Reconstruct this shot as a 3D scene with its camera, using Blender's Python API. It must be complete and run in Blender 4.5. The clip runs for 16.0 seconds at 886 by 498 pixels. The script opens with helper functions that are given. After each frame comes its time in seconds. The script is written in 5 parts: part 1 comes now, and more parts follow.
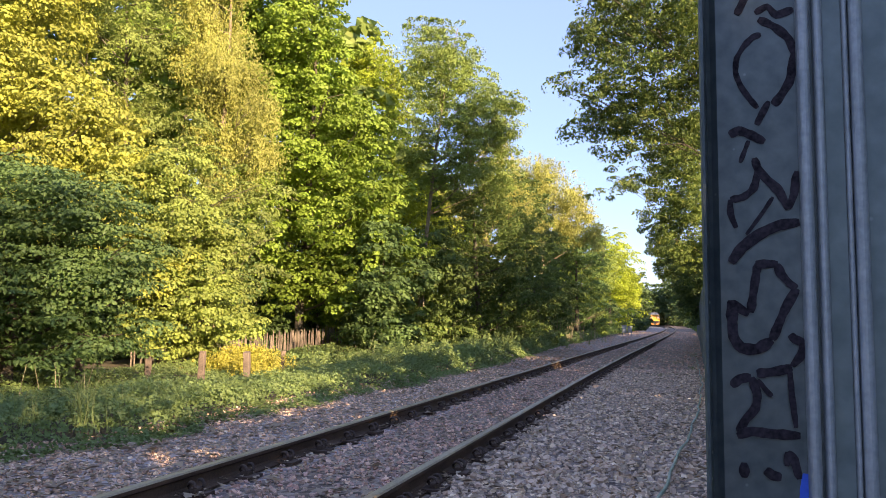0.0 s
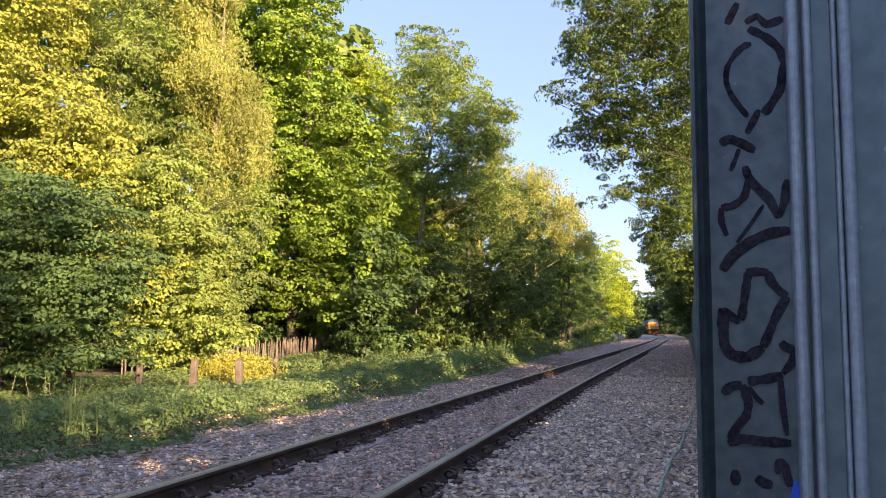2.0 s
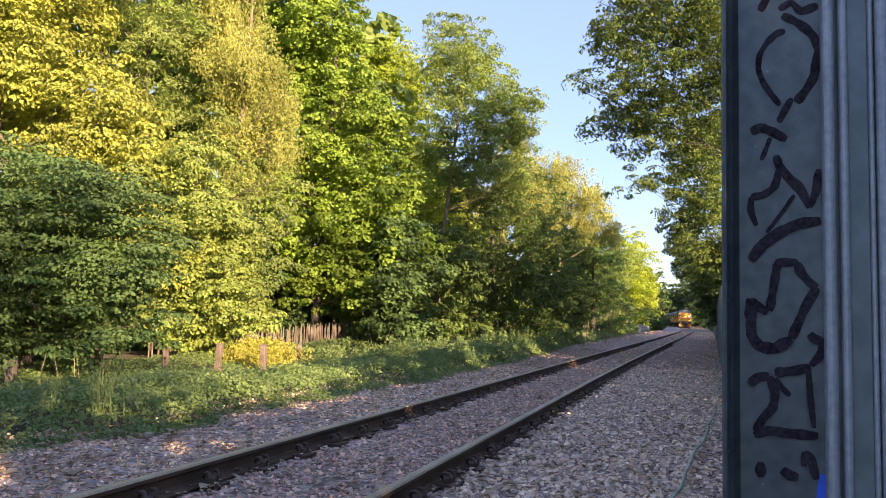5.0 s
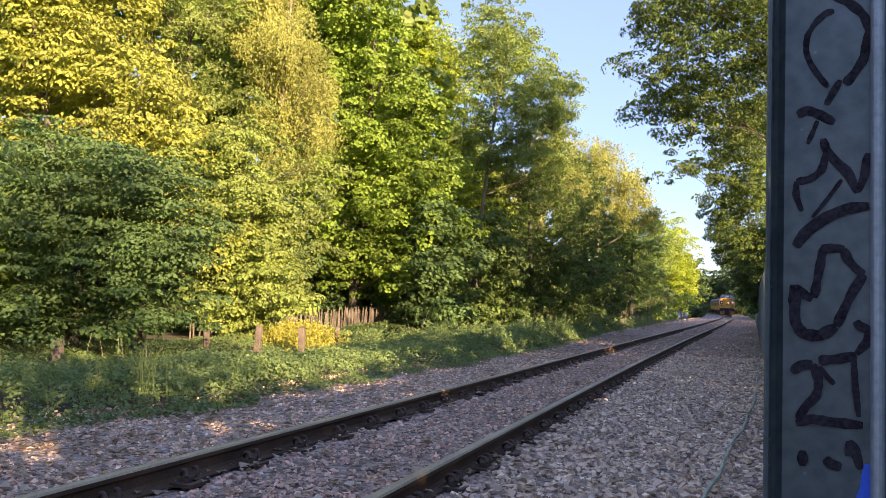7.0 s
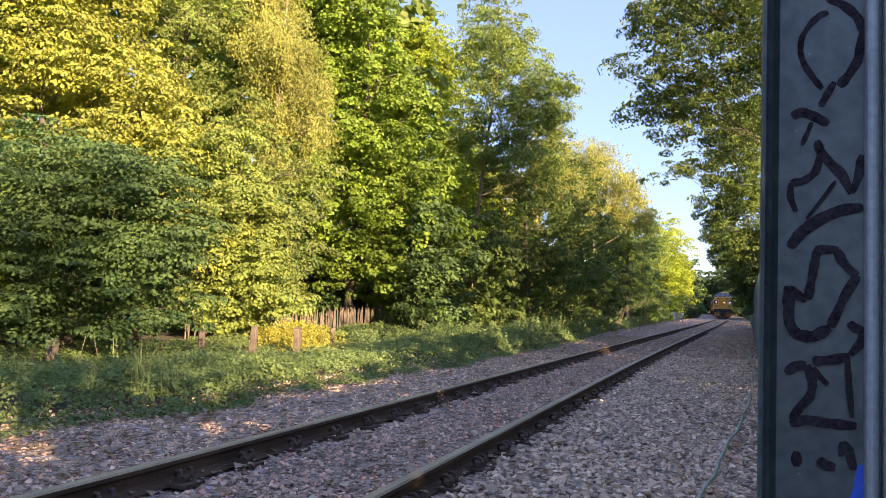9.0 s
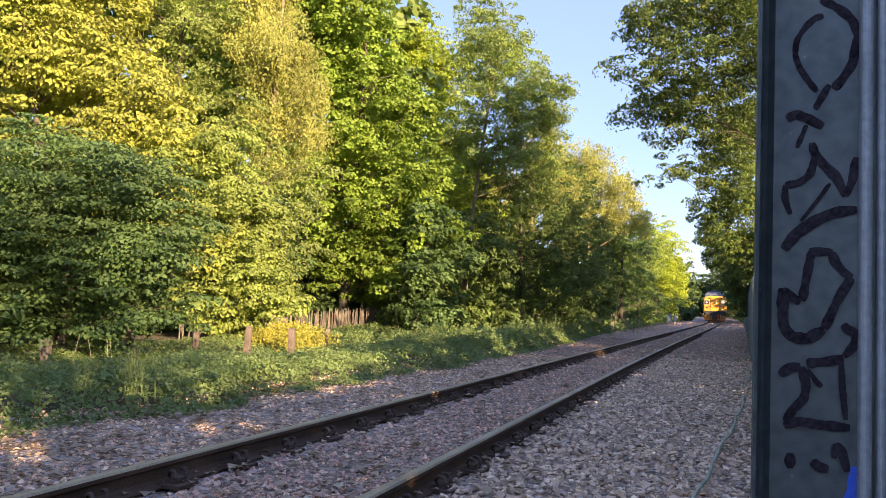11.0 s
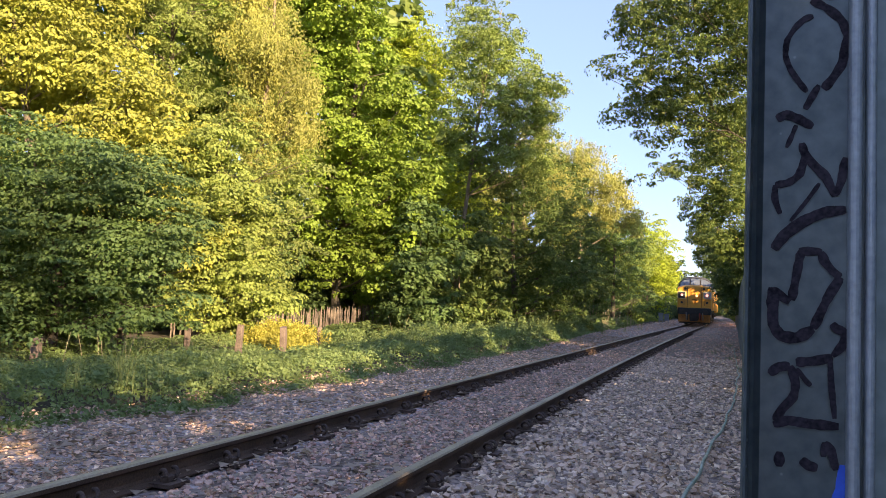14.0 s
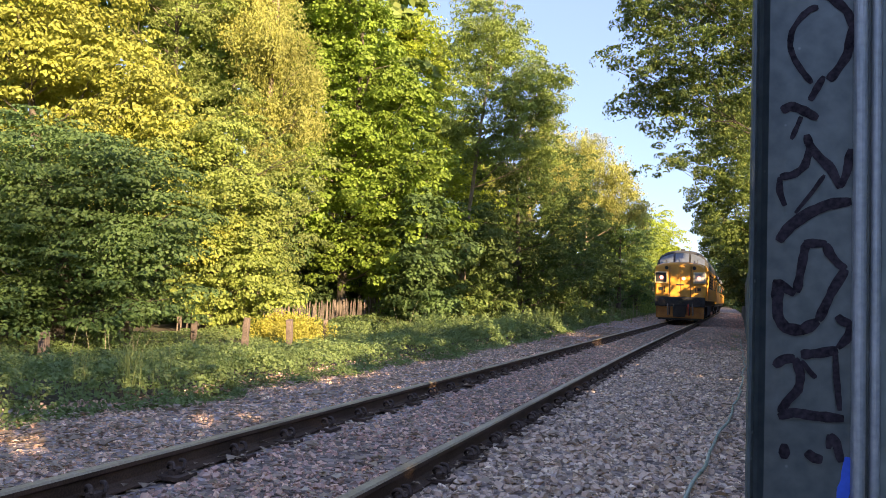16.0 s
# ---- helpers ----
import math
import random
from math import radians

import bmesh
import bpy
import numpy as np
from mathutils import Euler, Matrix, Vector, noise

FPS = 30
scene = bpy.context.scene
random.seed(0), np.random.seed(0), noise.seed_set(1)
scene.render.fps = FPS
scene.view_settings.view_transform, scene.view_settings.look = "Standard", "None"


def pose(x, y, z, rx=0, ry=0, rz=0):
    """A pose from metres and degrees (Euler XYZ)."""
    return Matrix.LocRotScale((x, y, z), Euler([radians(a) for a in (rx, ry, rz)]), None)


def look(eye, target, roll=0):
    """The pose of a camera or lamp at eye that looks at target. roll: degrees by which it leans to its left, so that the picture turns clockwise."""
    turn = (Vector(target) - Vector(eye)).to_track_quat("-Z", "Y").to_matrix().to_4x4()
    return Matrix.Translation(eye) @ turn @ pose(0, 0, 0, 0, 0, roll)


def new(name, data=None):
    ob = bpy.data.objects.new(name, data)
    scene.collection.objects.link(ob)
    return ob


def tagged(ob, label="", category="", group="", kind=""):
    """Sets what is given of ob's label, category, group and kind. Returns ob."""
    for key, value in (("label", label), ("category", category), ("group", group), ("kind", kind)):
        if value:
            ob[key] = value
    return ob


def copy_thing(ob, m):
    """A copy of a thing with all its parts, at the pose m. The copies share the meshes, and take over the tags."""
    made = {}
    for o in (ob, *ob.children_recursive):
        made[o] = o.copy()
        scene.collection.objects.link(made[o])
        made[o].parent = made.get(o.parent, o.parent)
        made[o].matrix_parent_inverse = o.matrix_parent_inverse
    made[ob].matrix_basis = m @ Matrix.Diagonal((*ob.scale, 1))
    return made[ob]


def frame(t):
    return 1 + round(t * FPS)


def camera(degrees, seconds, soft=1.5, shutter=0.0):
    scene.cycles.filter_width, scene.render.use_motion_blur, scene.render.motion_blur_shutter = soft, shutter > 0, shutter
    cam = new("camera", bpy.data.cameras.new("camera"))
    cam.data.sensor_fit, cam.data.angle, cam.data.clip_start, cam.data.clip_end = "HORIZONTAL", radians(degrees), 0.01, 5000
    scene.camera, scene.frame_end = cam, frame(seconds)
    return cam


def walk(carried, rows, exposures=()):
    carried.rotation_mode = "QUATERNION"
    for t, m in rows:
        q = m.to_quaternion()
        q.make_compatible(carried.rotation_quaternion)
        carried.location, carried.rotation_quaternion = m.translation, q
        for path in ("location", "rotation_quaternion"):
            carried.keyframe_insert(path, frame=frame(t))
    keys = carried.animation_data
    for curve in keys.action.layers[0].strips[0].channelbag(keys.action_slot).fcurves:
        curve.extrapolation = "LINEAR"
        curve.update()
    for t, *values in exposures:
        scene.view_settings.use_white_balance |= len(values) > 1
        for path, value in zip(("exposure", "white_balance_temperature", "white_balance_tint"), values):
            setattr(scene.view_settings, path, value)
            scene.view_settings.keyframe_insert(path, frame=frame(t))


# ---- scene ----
EYE = (0.0, 0.0, 1.18)
cam = camera(56.9, 16.0, soft=0.6)
# seconds, yaw, pitch, roll, sway aside and up: held in the hand at one spot, turned a little
TURNS = (
    (0, 15.577, 5.398, -0.617, 0.0005, 0.0057),
    (0.5, 15.504, 5.456, -0.600, 0.0006, 0.0059),
    (1, 15.336, 5.724, -0.557, 0.0019, 0.0068),
    (1.5, 15.218, 5.902, -0.587, 0.0017, 0.0065),
    (2, 15.068, 5.952, -0.656, 0.0019, 0.0051),
    (2.5, 15.053, 5.892, -0.669, 0.0026, 0.0048),
    (3, 15.137, 5.785, -0.497, 0.0029, 0.0057),
    (5.5, 17.527, 4.609, -2.005, -0.0017, 0.0010),
    (6, 18.761, 4.096, -2.151, -0.0025, 0.0015),
    (6.5, 19.569, 4.179, -2.168, -0.0024, 0.0006),
    (7, 19.255, 3.970, -2.145, -0.0020, -0.0002),
    (7.5, 19.216, 3.901, -1.903, -0.0009, -0.0003),
    (8, 19.118, 3.969, -2.029, -0.0011, -0.0003),
    (8.5, 19.060, 4.014, -2.086, -0.0005, -0.0000),
    (9, 18.951, 4.022, -2.223, -0.0010, -0.0002),
    (11.5, 18.509, 4.156, -2.413, -0.0013, -0.0017),
    (12, 18.394, 4.048, -2.381, -0.0009, -0.0019),
    (12.5, 18.233, 3.976, -2.465, 0.0006, -0.0004),
    (13, 18.273, 4.063, -2.362, 0.0031, 0.0018),
    (13.5, 18.229, 4.128, -2.422, 0.0013, 0.0009),
    (14, 18.034, 4.039, -2.471, 0.0001, 0.0000),
    (14.5, 17.872, 3.926, -2.438, -0.0002, -0.0005),
    (15, 18.091, 3.696, -2.290, -0.0005, 0.0007),
    (15.5, 18.482, 3.519, -2.151, -0.0008, 0.0016),
    (16, 18.438, 3.471, -2.218, 0.0021, 0.0023),
)
walk(cam, [(t, pose(EYE[0] + dx, EYE[1], EYE[2] + dz, 90 + p, r, y)) for t, y, p, r, dx, dz in TURNS], exposures=[(0.0, 1.99, 7300, 20), (16.0, 1.99, 7300, 20)])

# ---- light: low evening sun from behind the fence, clear sky ----
SUN_FROM = Vector((0.74, -0.62, 0.27)).normalized()
world = bpy.data.worlds.new("sky")
scene.world = world
world.use_nodes = True
wn = world.node_tree.nodes
sky = wn.new("ShaderNodeTexSky")
sky.sky_type = "NISHITA"
sky.sun_disc = False
sky.sun_elevation = math.asin(SUN_FROM.z)
sky.sun_rotation = math.atan2(SUN_FROM.x, SUN_FROM.y)
sky.air_density, sky.dust_density, sky.ozone_density = 1.0, 0.15, 3.0
wn["Background"].inputs["Strength"].default_value = 0.125
# thin even haze over the clear sky evens out its brightness
haze = wn.new("ShaderNodeMix")
haze.data_type = "RGBA"
haze.inputs["Factor"].default_value = 0.7
haze.inputs[7].default_value = (0.82, 1.2, 2.45, 1.0)
world.node_tree.links.new(sky.outputs["Color"], haze.inputs[6])
world.node_tree.links.new(haze.outputs[2], wn["Background"].inputs["Color"])
sun_data = bpy.data.lights.new("sun", "SUN")
sun_data.energy, sun_data.angle, sun_data.color = 4.3, radians(0.55), (1.0, 0.82, 0.55)
sun = new("sun", sun_data)
sun.matrix_world = look((30, -30, 20), Vector((30, -30, 20)) - SUN_FROM)

# ---- materials ----
def rgb(c):
    return (c[0], c[1], c[2], 1.0)


def material(name, low, high, rough=0.8, metal=0.0, scale=8.0, fine=60.0, bump=0.3, depth=0.01, spec=0.5):
    """Two scales of noise mix two tones; the fine one also gives relief."""
    m = bpy.data.materials.new(name)
    m.use_nodes = True
    t = m.node_tree
    b = t.nodes["Principled BSDF"]
    co = t.nodes.new("ShaderNodeTexCoord")
    n1, n2 = t.nodes.new("ShaderNodeTexNoise"), t.nodes.new("ShaderNodeTexNoise")
    n1.inputs["Scale"].default_value, n2.inputs["Scale"].default_value = scale, fine
    n1.inputs["Detail"].default_value, n2.inputs["Detail"].default_value = 5, 4
    add = t.nodes.new("ShaderNodeMath")
    add.operation = "MULTIPLY_ADD"
    add.inputs[1].default_value = 0.5
    half = t.nodes.new("ShaderNodeMath")
    half.operation = "MULTIPLY"
    half.inputs[1].default_value = 0.5
    ramp = t.nodes.new("ShaderNodeValToRGB")
    ramp.color_ramp.elements[0].position, ramp.color_ramp.elements[1].position = 0.36, 0.64
    ramp.color_ramp.elements[0].color, ramp.color_ramp.elements[1].color = rgb(low), rgb(high)
    bm_ = t.nodes.new("ShaderNodeBump")
    bm_.inputs["Strength"].default_value, bm_.inputs["Distance"].default_value = bump, depth
    for n in (n1, n2):
        t.links.new(co.outputs["Object"], n.inputs["Vector"])
    t.links.new(n2.outputs["Fac"], half.inputs[0])
    t.links.new(n1.outputs["Fac"], add.inputs[0])
    t.links.new(half.outputs[0], add.inputs[2])
    t.links.new(add.outputs[0], ramp.inputs["Fac"])
    t.links.new(ramp.outputs["Color"], b.inputs["Base Color"])
    t.links.new(n2.outputs["Fac"], bm_.inputs["Height"])
    t.links.new(bm_.outputs["Normal"], b.inputs["Normal"])
    b.inputs["Roughness"].default_value, b.inputs["Metallic"].default_value = rough, metal
    b.inputs["Specular IOR Level"].default_value = spec
    return m


def island_ramp(m, stops):
    """Colour by the random value of each loose piece of a mesh."""
    t = m.node_tree
    g = t.nodes.new("ShaderNodeNewGeometry")
    r = t.nodes.new("ShaderNodeValToRGB")
    e = r.color_ramp.elements
    while len(e) < len(stops):
        e.new(0.5)
    for i, (p, c) in enumerate(stops):
        e[i].position, e[i].color = p, rgb(c)
    t.links.new(g.outputs["Random Per Island"], r.inputs["Fac"])
    return r


def leaf_material(name, dark, mid, light, through_light=0.45, rough=0.55):
    m = bpy.data.materials.new(name)
    m.use_nodes = True
    t = m.node_tree
    b = t.nodes["Principled BSDF"]
    r = island_ramp(m, ((0.0, [0.4 * a + 0.6 * c for a, c in zip(dark, mid)]), (0.35, mid), (0.85, mid), (1.0, [0.55 * a + 0.45 * c for a, c in zip(light, mid)])))
    co = t.nodes.new("ShaderNodeTexCoord")
    n = t.nodes.new("ShaderNodeTexNoise")
    n.inputs["Scale"].default_value = 0.55
    n.inputs["Detail"].default_value = 2
    hsv = t.nodes.new("ShaderNodeHueSaturation")
    mr = t.nodes.new("ShaderNodeMapRange")
    mr.inputs["From Min"].default_value, mr.inputs["From Max"].default_value = 0.3, 0.7
    mr.inputs["To Min"].default_value, mr.inputs["To Max"].default_value = 0.75, 1.3
    t.links.new(co.outputs["Object"], n.inputs["Vector"])
    t.links.new(n.outputs["Fac"], mr.inputs["Value"])
    t.links.new(mr.outputs["Result"], hsv.inputs["Value"])
    t.links.new(r.outputs["Color"], hsv.inputs["Color"])
    tr = t.nodes.new("ShaderNodeBsdfTranslucent")
    mix = t.nodes.new("ShaderNodeMixShader")
    mix.inputs["Fac"].default_value = through_light
    t.links.new(hsv.outputs["Color"], b.inputs["Base Color"])
    t.links.new(hsv.outputs["Color"], tr.inputs["Color"])
    b.inputs["Roughness"].default_value = rough
    b.inputs["Specular IOR Level"].default_value = 0.35
    t.links.new(b.outputs[0], mix.inputs[1])
    t.links.new(tr.outputs[0], mix.inputs[2])
    t.links.new(mix.outputs[0], t.nodes["Material Output"].inputs["Surface"])
    return m


LEAF = {
    "hawthorn": leaf_material("hawthorn_leaf", (0.085, 0.15, 0.045), (0.145, 0.23, 0.075), (0.22, 0.31, 0.095)),
    "maple": leaf_material("maple_leaf", (0.2, 0.25, 0.05), (0.37, 0.39, 0.08), (0.56, 0.53, 0.11)),
    "field_maple": leaf_material("field_maple_leaf", (0.17, 0.235, 0.05), (0.28, 0.345, 0.085), (0.46, 0.45, 0.11)),
    "willow": leaf_material("willow_leaf", (0.16, 0.22, 0.055), (0.25, 0.31, 0.085), (0.36, 0.39, 0.12)),
    "birch": leaf_material("birch_leaf", (0.24, 0.27, 0.065), (0.36, 0.37, 0.1), (0.48, 0.45, 0.14)),
    "sycamore": leaf_material("sycamore_leaf", (0.15, 0.235, 0.035), (0.25, 0.355, 0.055), (0.35, 0.43, 0.08)),
    "ash": leaf_material("ash_leaf", (0.16, 0.22, 0.05), (0.25, 0.33, 0.08), (0.4, 0.45, 0.12)),
    # ash again, darkened for shade; the second also has pale yellow sunlit tones
    "ash_shaded": leaf_material("shaded_ash_leaf", (0.075, 0.12, 0.03), (0.13, 0.19, 0.05), (0.3, 0.32, 0.08)),
    "ash_part_sunlit": leaf_material("part_sunlit_ash_leaf", (0.09, 0.135, 0.035), (0.15, 0.21, 0.05), (0.42, 0.4, 0.09)),
    "lime": leaf_material("lime_leaf", (0.22, 0.28, 0.025), (0.36, 0.44, 0.05), (0.54, 0.56, 0.08)),
    # very dark green: shade under the trees painted into the leaf
    "shade": leaf_material("shaded_shrub_leaf", (0.045, 0.08, 0.03), (0.085, 0.135, 0.045), (0.16, 0.21, 0.06)),
    "bramble": leaf_material("bramble_leaf", (0.12, 0.19, 0.065), (0.22, 0.3, 0.105), (0.34, 0.385, 0.135)),
    "grass": leaf_material("grass_blade", (0.14, 0.2, 0.06), (0.24, 0.3, 0.1), (0.45, 0.42, 0.2)),
    # bright yellow tones put part of the sun patch into the nettles' colour
    "nettle": leaf_material("sun_toned_nettle_leaf", (0.25, 0.26, 0.05), (0.44, 0.41, 0.08), (0.6, 0.52, 0.13)),
    "dead": leaf_material("dead_leaf", (0.17, 0.11, 0.065), (0.36, 0.27, 0.18), (0.6, 0.52, 0.4), 0.15),
}
BARK = material("bark", (0.07, 0.055, 0.04), (0.17, 0.14, 0.105), 0.9, scale=5, fine=40, bump=0.8, depth=0.03)
BARK_PALE = material("pale_bark", (0.16, 0.125, 0.08), (0.3, 0.24, 0.16), 0.9, scale=4, fine=35, bump=0.6, depth=0.02)


# ---- mesh helpers ----
def part(name, bm, mat, parent=None, label=""):
    me = bpy.data.meshes.new(name)
    bm.to_mesh(me)
    bm.free()
    me.materials.append(mat)
    ob = new(name, me)
    ob.parent = parent
    return tagged(ob, label)


def np_mesh(name, verts, faces, mat, smooth=False):
    """A mesh from arrays: verts (n, 3), faces (m, k)."""
    me = bpy.data.meshes.new(name)
    n, k = faces.shape
    me.vertices.add(len(verts))
    me.vertices.foreach_set("co", np.ascontiguousarray(verts, dtype=np.float32).ravel())
    me.loops.add(n * k)
    me.loops.foreach_set("vertex_index", np.ascontiguousarray(faces, dtype=np.int32).ravel())
    me.polygons.add(n)
    me.polygons.foreach_set("loop_start", np.arange(0, n * k, k, dtype=np.int32))
    me.polygons.foreach_set("use_smooth", np.full(n, smooth))
    me.update(calc_edges=True)
    me.validate()
    me.materials.append(mat)
    return me


def put(name, me, parent=None, label=""):
    ob = new(name, me)
    ob.parent = parent
    return tagged(ob, label)


def empty(name, m, label, category, group="", kind=""):
    ob = new(name)
    ob.empty_display_size = 0.2
    ob.matrix_basis = m
    return tagged(ob, label, category, group, kind)


def box(bm, x0, x1, y0, y1, z0, z1, bevel=0.0):
    r = bmesh.ops.create_cube(bm, size=1.0)
    vs = r["verts"]
    for v in vs:
        v.co = Vector(((x0 + x1) / 2 + v.co.x * (x1 - x0), (y0 + y1) / 2 + v.co.y * (y1 - y0), (z0 + z1) / 2 + v.co.z * (z1 - z0)))
    if bevel:
        es = list({e for v in vs for e in v.link_edges})
        bmesh.ops.bevel(bm, geom=es, offset=bevel, segments=2, affect="EDGES", profile=0.6)
    return bm


def boxed(x0, x1, y0, y1, z0, z1, bevel=0.0):
    return box(bmesh.new(), x0, x1, y0, y1, z0, z1, bevel)


def extrude_xz(profile, y0, y1):
    """A closed outline in x and z, drawn out along y."""
    bm = bmesh.new()
    a = [bm.verts.new((x, y0, z)) for x, z in profile]
    b = [bm.verts.new((x, y1, z)) for x, z in profile]
    n = len(profile)
    for i in range(n):
        bm.faces.new((a[i], a[(i + 1) % n], b[(i + 1) % n], b[i]))
    bm.faces.new(a)
    bm.faces.new(b[::-1])
    bmesh.ops.recalc_face_normals(bm, faces=bm.faces)
    return bm


def cylinder(bm, p, q, r0, r1, n=12):
    p, q = Vector(p), Vector(q)
    d = (q - p).normalized()
    u = d.orthogonal().normalized()
    w = d.cross(u)
    rings = []
    for c, r in ((p, r0), (q, r1)):
        rings.append([bm.verts.new(c + r * (math.cos(2 * math.pi * i / n) * u + math.sin(2 * math.pi * i / n) * w)) for i in range(n)])
    for i in range(n):
        bm.faces.new((rings[0][i], rings[0][(i + 1) % n], rings[1][(i + 1) % n], rings[1][i]))
    bm.faces.new(rings[0][::-1])
    bm.faces.new(rings[1])
    return bm


def tubes(paths, sides=5):
    """Arrays for tapered tubes along polylines: each path is (points (n, 3), radii (n,))."""
    V, F, base = [], [], 0
    ang = np.arange(sides) * 2 * np.pi / sides
    for pts, rad in paths:
        pts, rad = np.asarray(pts, float), np.asarray(rad, float)
        d = np.gradient(pts, axis=0)
        d /= np.linalg.norm(d, axis=1)[:, None] + 1e-9
        ref = np.where(np.abs(d[:, 2:3]) > 0.8, [[1.0, 0.0, 0.0]], [[0.0, 0.0, 1.0]])
        u = np.cross(d, ref)
        u /= np.linalg.norm(u, axis=1)[:, None] + 1e-9
        w = np.cross(d, u)
        ring = pts[:, None] + rad[:, None, None] * (np.cos(ang)[None, :, None] * u[:, None] + np.sin(ang)[None, :, None] * w[:, None])
        n = len(pts)
        V.append(ring.reshape(-1, 3))
        i = np.arange(n - 1)[:, None] * sides
        j = np.arange(sides)[None]
        k = (j + 1) % sides
        F.append((base + np.stack([i + j, i + k, i + sides + k, i + sides + j], -1)).reshape(-1, 4))
        base += n * sides
    return np.concatenate(V), np.concatenate(F)


def unit(a):
    return a / (np.linalg.norm(a, axis=-1, keepdims=True) + 1e-9)


def leaves(rng, pos, out, size, droop=0.3, narrow=0.34, flat=0.5):
    """One small pointed blade (four corners, folded a little) at each place; out: the way it faces."""
    n = len(pos)
    nrm = unit(out + np.array([0, 0, flat]) + rng.normal(0, 0.2, (n, 3)))
    axis = unit(np.cross(nrm, rng.normal(0, 1, (n, 3))) + np.array([0, 0, -droop]))
    side = unit(np.cross(nrm, axis))
    s = (size * rng.uniform(0.6, 1.35, n))[:, None]
    fold = nrm * s * 0.18
    v = np.stack([pos - axis * s * 0.5, pos + side * s * narrow + fold, pos + axis * s * 0.5, pos - side * s * narrow + fold], 1).reshape(-1, 3)
    return v, np.arange(4 * n).reshape(n, 4)


# ---- trees ----
def tree_meshes(kind, seed, height, radius, low, count, size, lobes=14, per=60, clump=0.55, droop=0.3, narrow=0.34, bend=0.0, pale=False, trunk_r=0.16, hang=0.0, flat=0.4, masses=(), deep=1.0, limbs=3, tier=0.46):
    """A tree's wood and crown. low: the height at which the crown starts; lobes: the masses that make its uneven outline;
    masses: where a tree has a shape of its own, the chief ones, as offset across the line, height and radius."""
    rng = np.random.default_rng(seed)
    mid, half = (low + height) / 2, (height - low) / 2
    if masses:
        m_ = np.array(masses, float)
        centre, lr = [], []
        for x, z, r in m_:
            for k in (-1, 0, 1):
                j = rng.normal(0, 0.22, 3) * r * abs(k)
                centre.append((x + j[0], k * deep * r * rng.uniform(0.7, 1.3) + j[1], z + j[2]))
                lr.append(r * rng.uniform(0.92, 1.08) * (1 - 0.1 * abs(k)))
        centre, lr = np.array(centre), np.array(lr)
        lobes = len(lr)
        top_i = int(np.argmax(centre[:, 2]))
        order = np.r_[top_i, np.delete(np.arange(lobes), top_i)]
        centre, lr = centre[order], lr[order]
        lift = lr * 0.95
        lean = np.array([bend or centre[0, 0] * 0.8, 0.0, 0.0])
    else:
        u = unit(rng.normal(0, 1, (lobes, 3)))
        centre = u * rng.uniform(0.45, 0.85, lobes)[:, None] * np.array([radius, radius, half])
        ring = np.arange(lobes) % 3 == 1
        centre[ring, 2] = -half * rng.uniform(0.75, 1.0, ring.sum())
        k = np.clip(1 - 0.45 * np.maximum(centre[:, 2] / half, 0) ** 1.5, 0.3, 1)
        centre[:, :2] *= k[:, None]
        centre[0] = (0, 0, half * 0.72)
        lr = rng.uniform(0.28, 0.46, lobes) * radius
        lift = lr * rng.uniform(0.7, 1.0, lobes)
        centre[:, 2] = np.clip(centre[:, 2], -half + lift * 0.6, half - lift * 0.95) + mid
        lean = np.array([bend, bend * 0.4, 0.0])
        centre[:, :2] += lean[:2] * (centre[:, 2:3] / height) ** 1.5
    n_cl = max(8, count // per)
    which = rng.choice(lobes, n_cl, p=lr ** 2 / (lr ** 2).sum())
    d = unit(rng.normal(0, 1, (n_cl, 3)) + np.array([0, 0, 0.12]))
    r = np.where(rng.uniform(0, 1, n_cl) < 0.2, rng.uniform(0.1, 0.6, n_cl), rng.uniform(0.72, 1.12, n_cl))
    sprig = rng.uniform(0, 1, n_cl) < 0.07
    r = np.where(sprig, rng.uniform(1.15, 1.5, n_cl), r)
    cp = centre[which] + d * r[:, None] * np.stack([lr[which], lr[which], lift[which]], 1)
    cp[:, 2] = np.maximum(cp[:, 2], 0.15)
    rc = clump * rng.uniform(0.5, 1.1, n_cl) * np.where(sprig, 0.6, 1.0)
    if hang:
        off = rng.normal(0, 1, (n_cl, per, 3)) * (rc * 0.45)[:, None, None]
        off[..., 2] = -rng.uniform(0, 1, (n_cl, per)) * hang * rng.uniform(0.5, 1.3, (n_cl, 1)) + 0.3 * hang
        w = unit(d[:, None] + rng.normal(0, 0.6, (n_cl, per, 3)))
    else:
        # each clump is a shallow dome of leaves, open below
        w = unit(rng.normal(0, 1, (n_cl, per, 3)) + 0.8 * d[:, None] + np.array([0, 0, 0.75]))
        off = w * np.array([1.0, 1.0, tier]) * rc[:, None, None] * rng.uniform(0.72, 1.08, (n_cl, per, 1))
    pos = (cp[:, None] + off).reshape(-1, 3)
    pos[:, 2] = np.maximum(pos[:, 2], 0.04)
    lv, lf = leaves(rng, pos, w.reshape(-1, 3), size, droop, narrow, flat)
    paths = []
    top = centre[0]
    zs = np.linspace(0, 1, 9)
    trunk = np.stack([lean[0] * zs ** 1.5 + 0.12 * np.sin(zs * 5 + seed), lean[1] * zs ** 1.5 + 0.1 * np.cos(zs * 4 + seed) - 0.1 * math.cos(seed), zs * (top[2] + 0.2)], 1)
    trunk[0, 2] = -0.15
    paths.append((trunk, trunk_r * (1.12 - 0.98 * zs)))
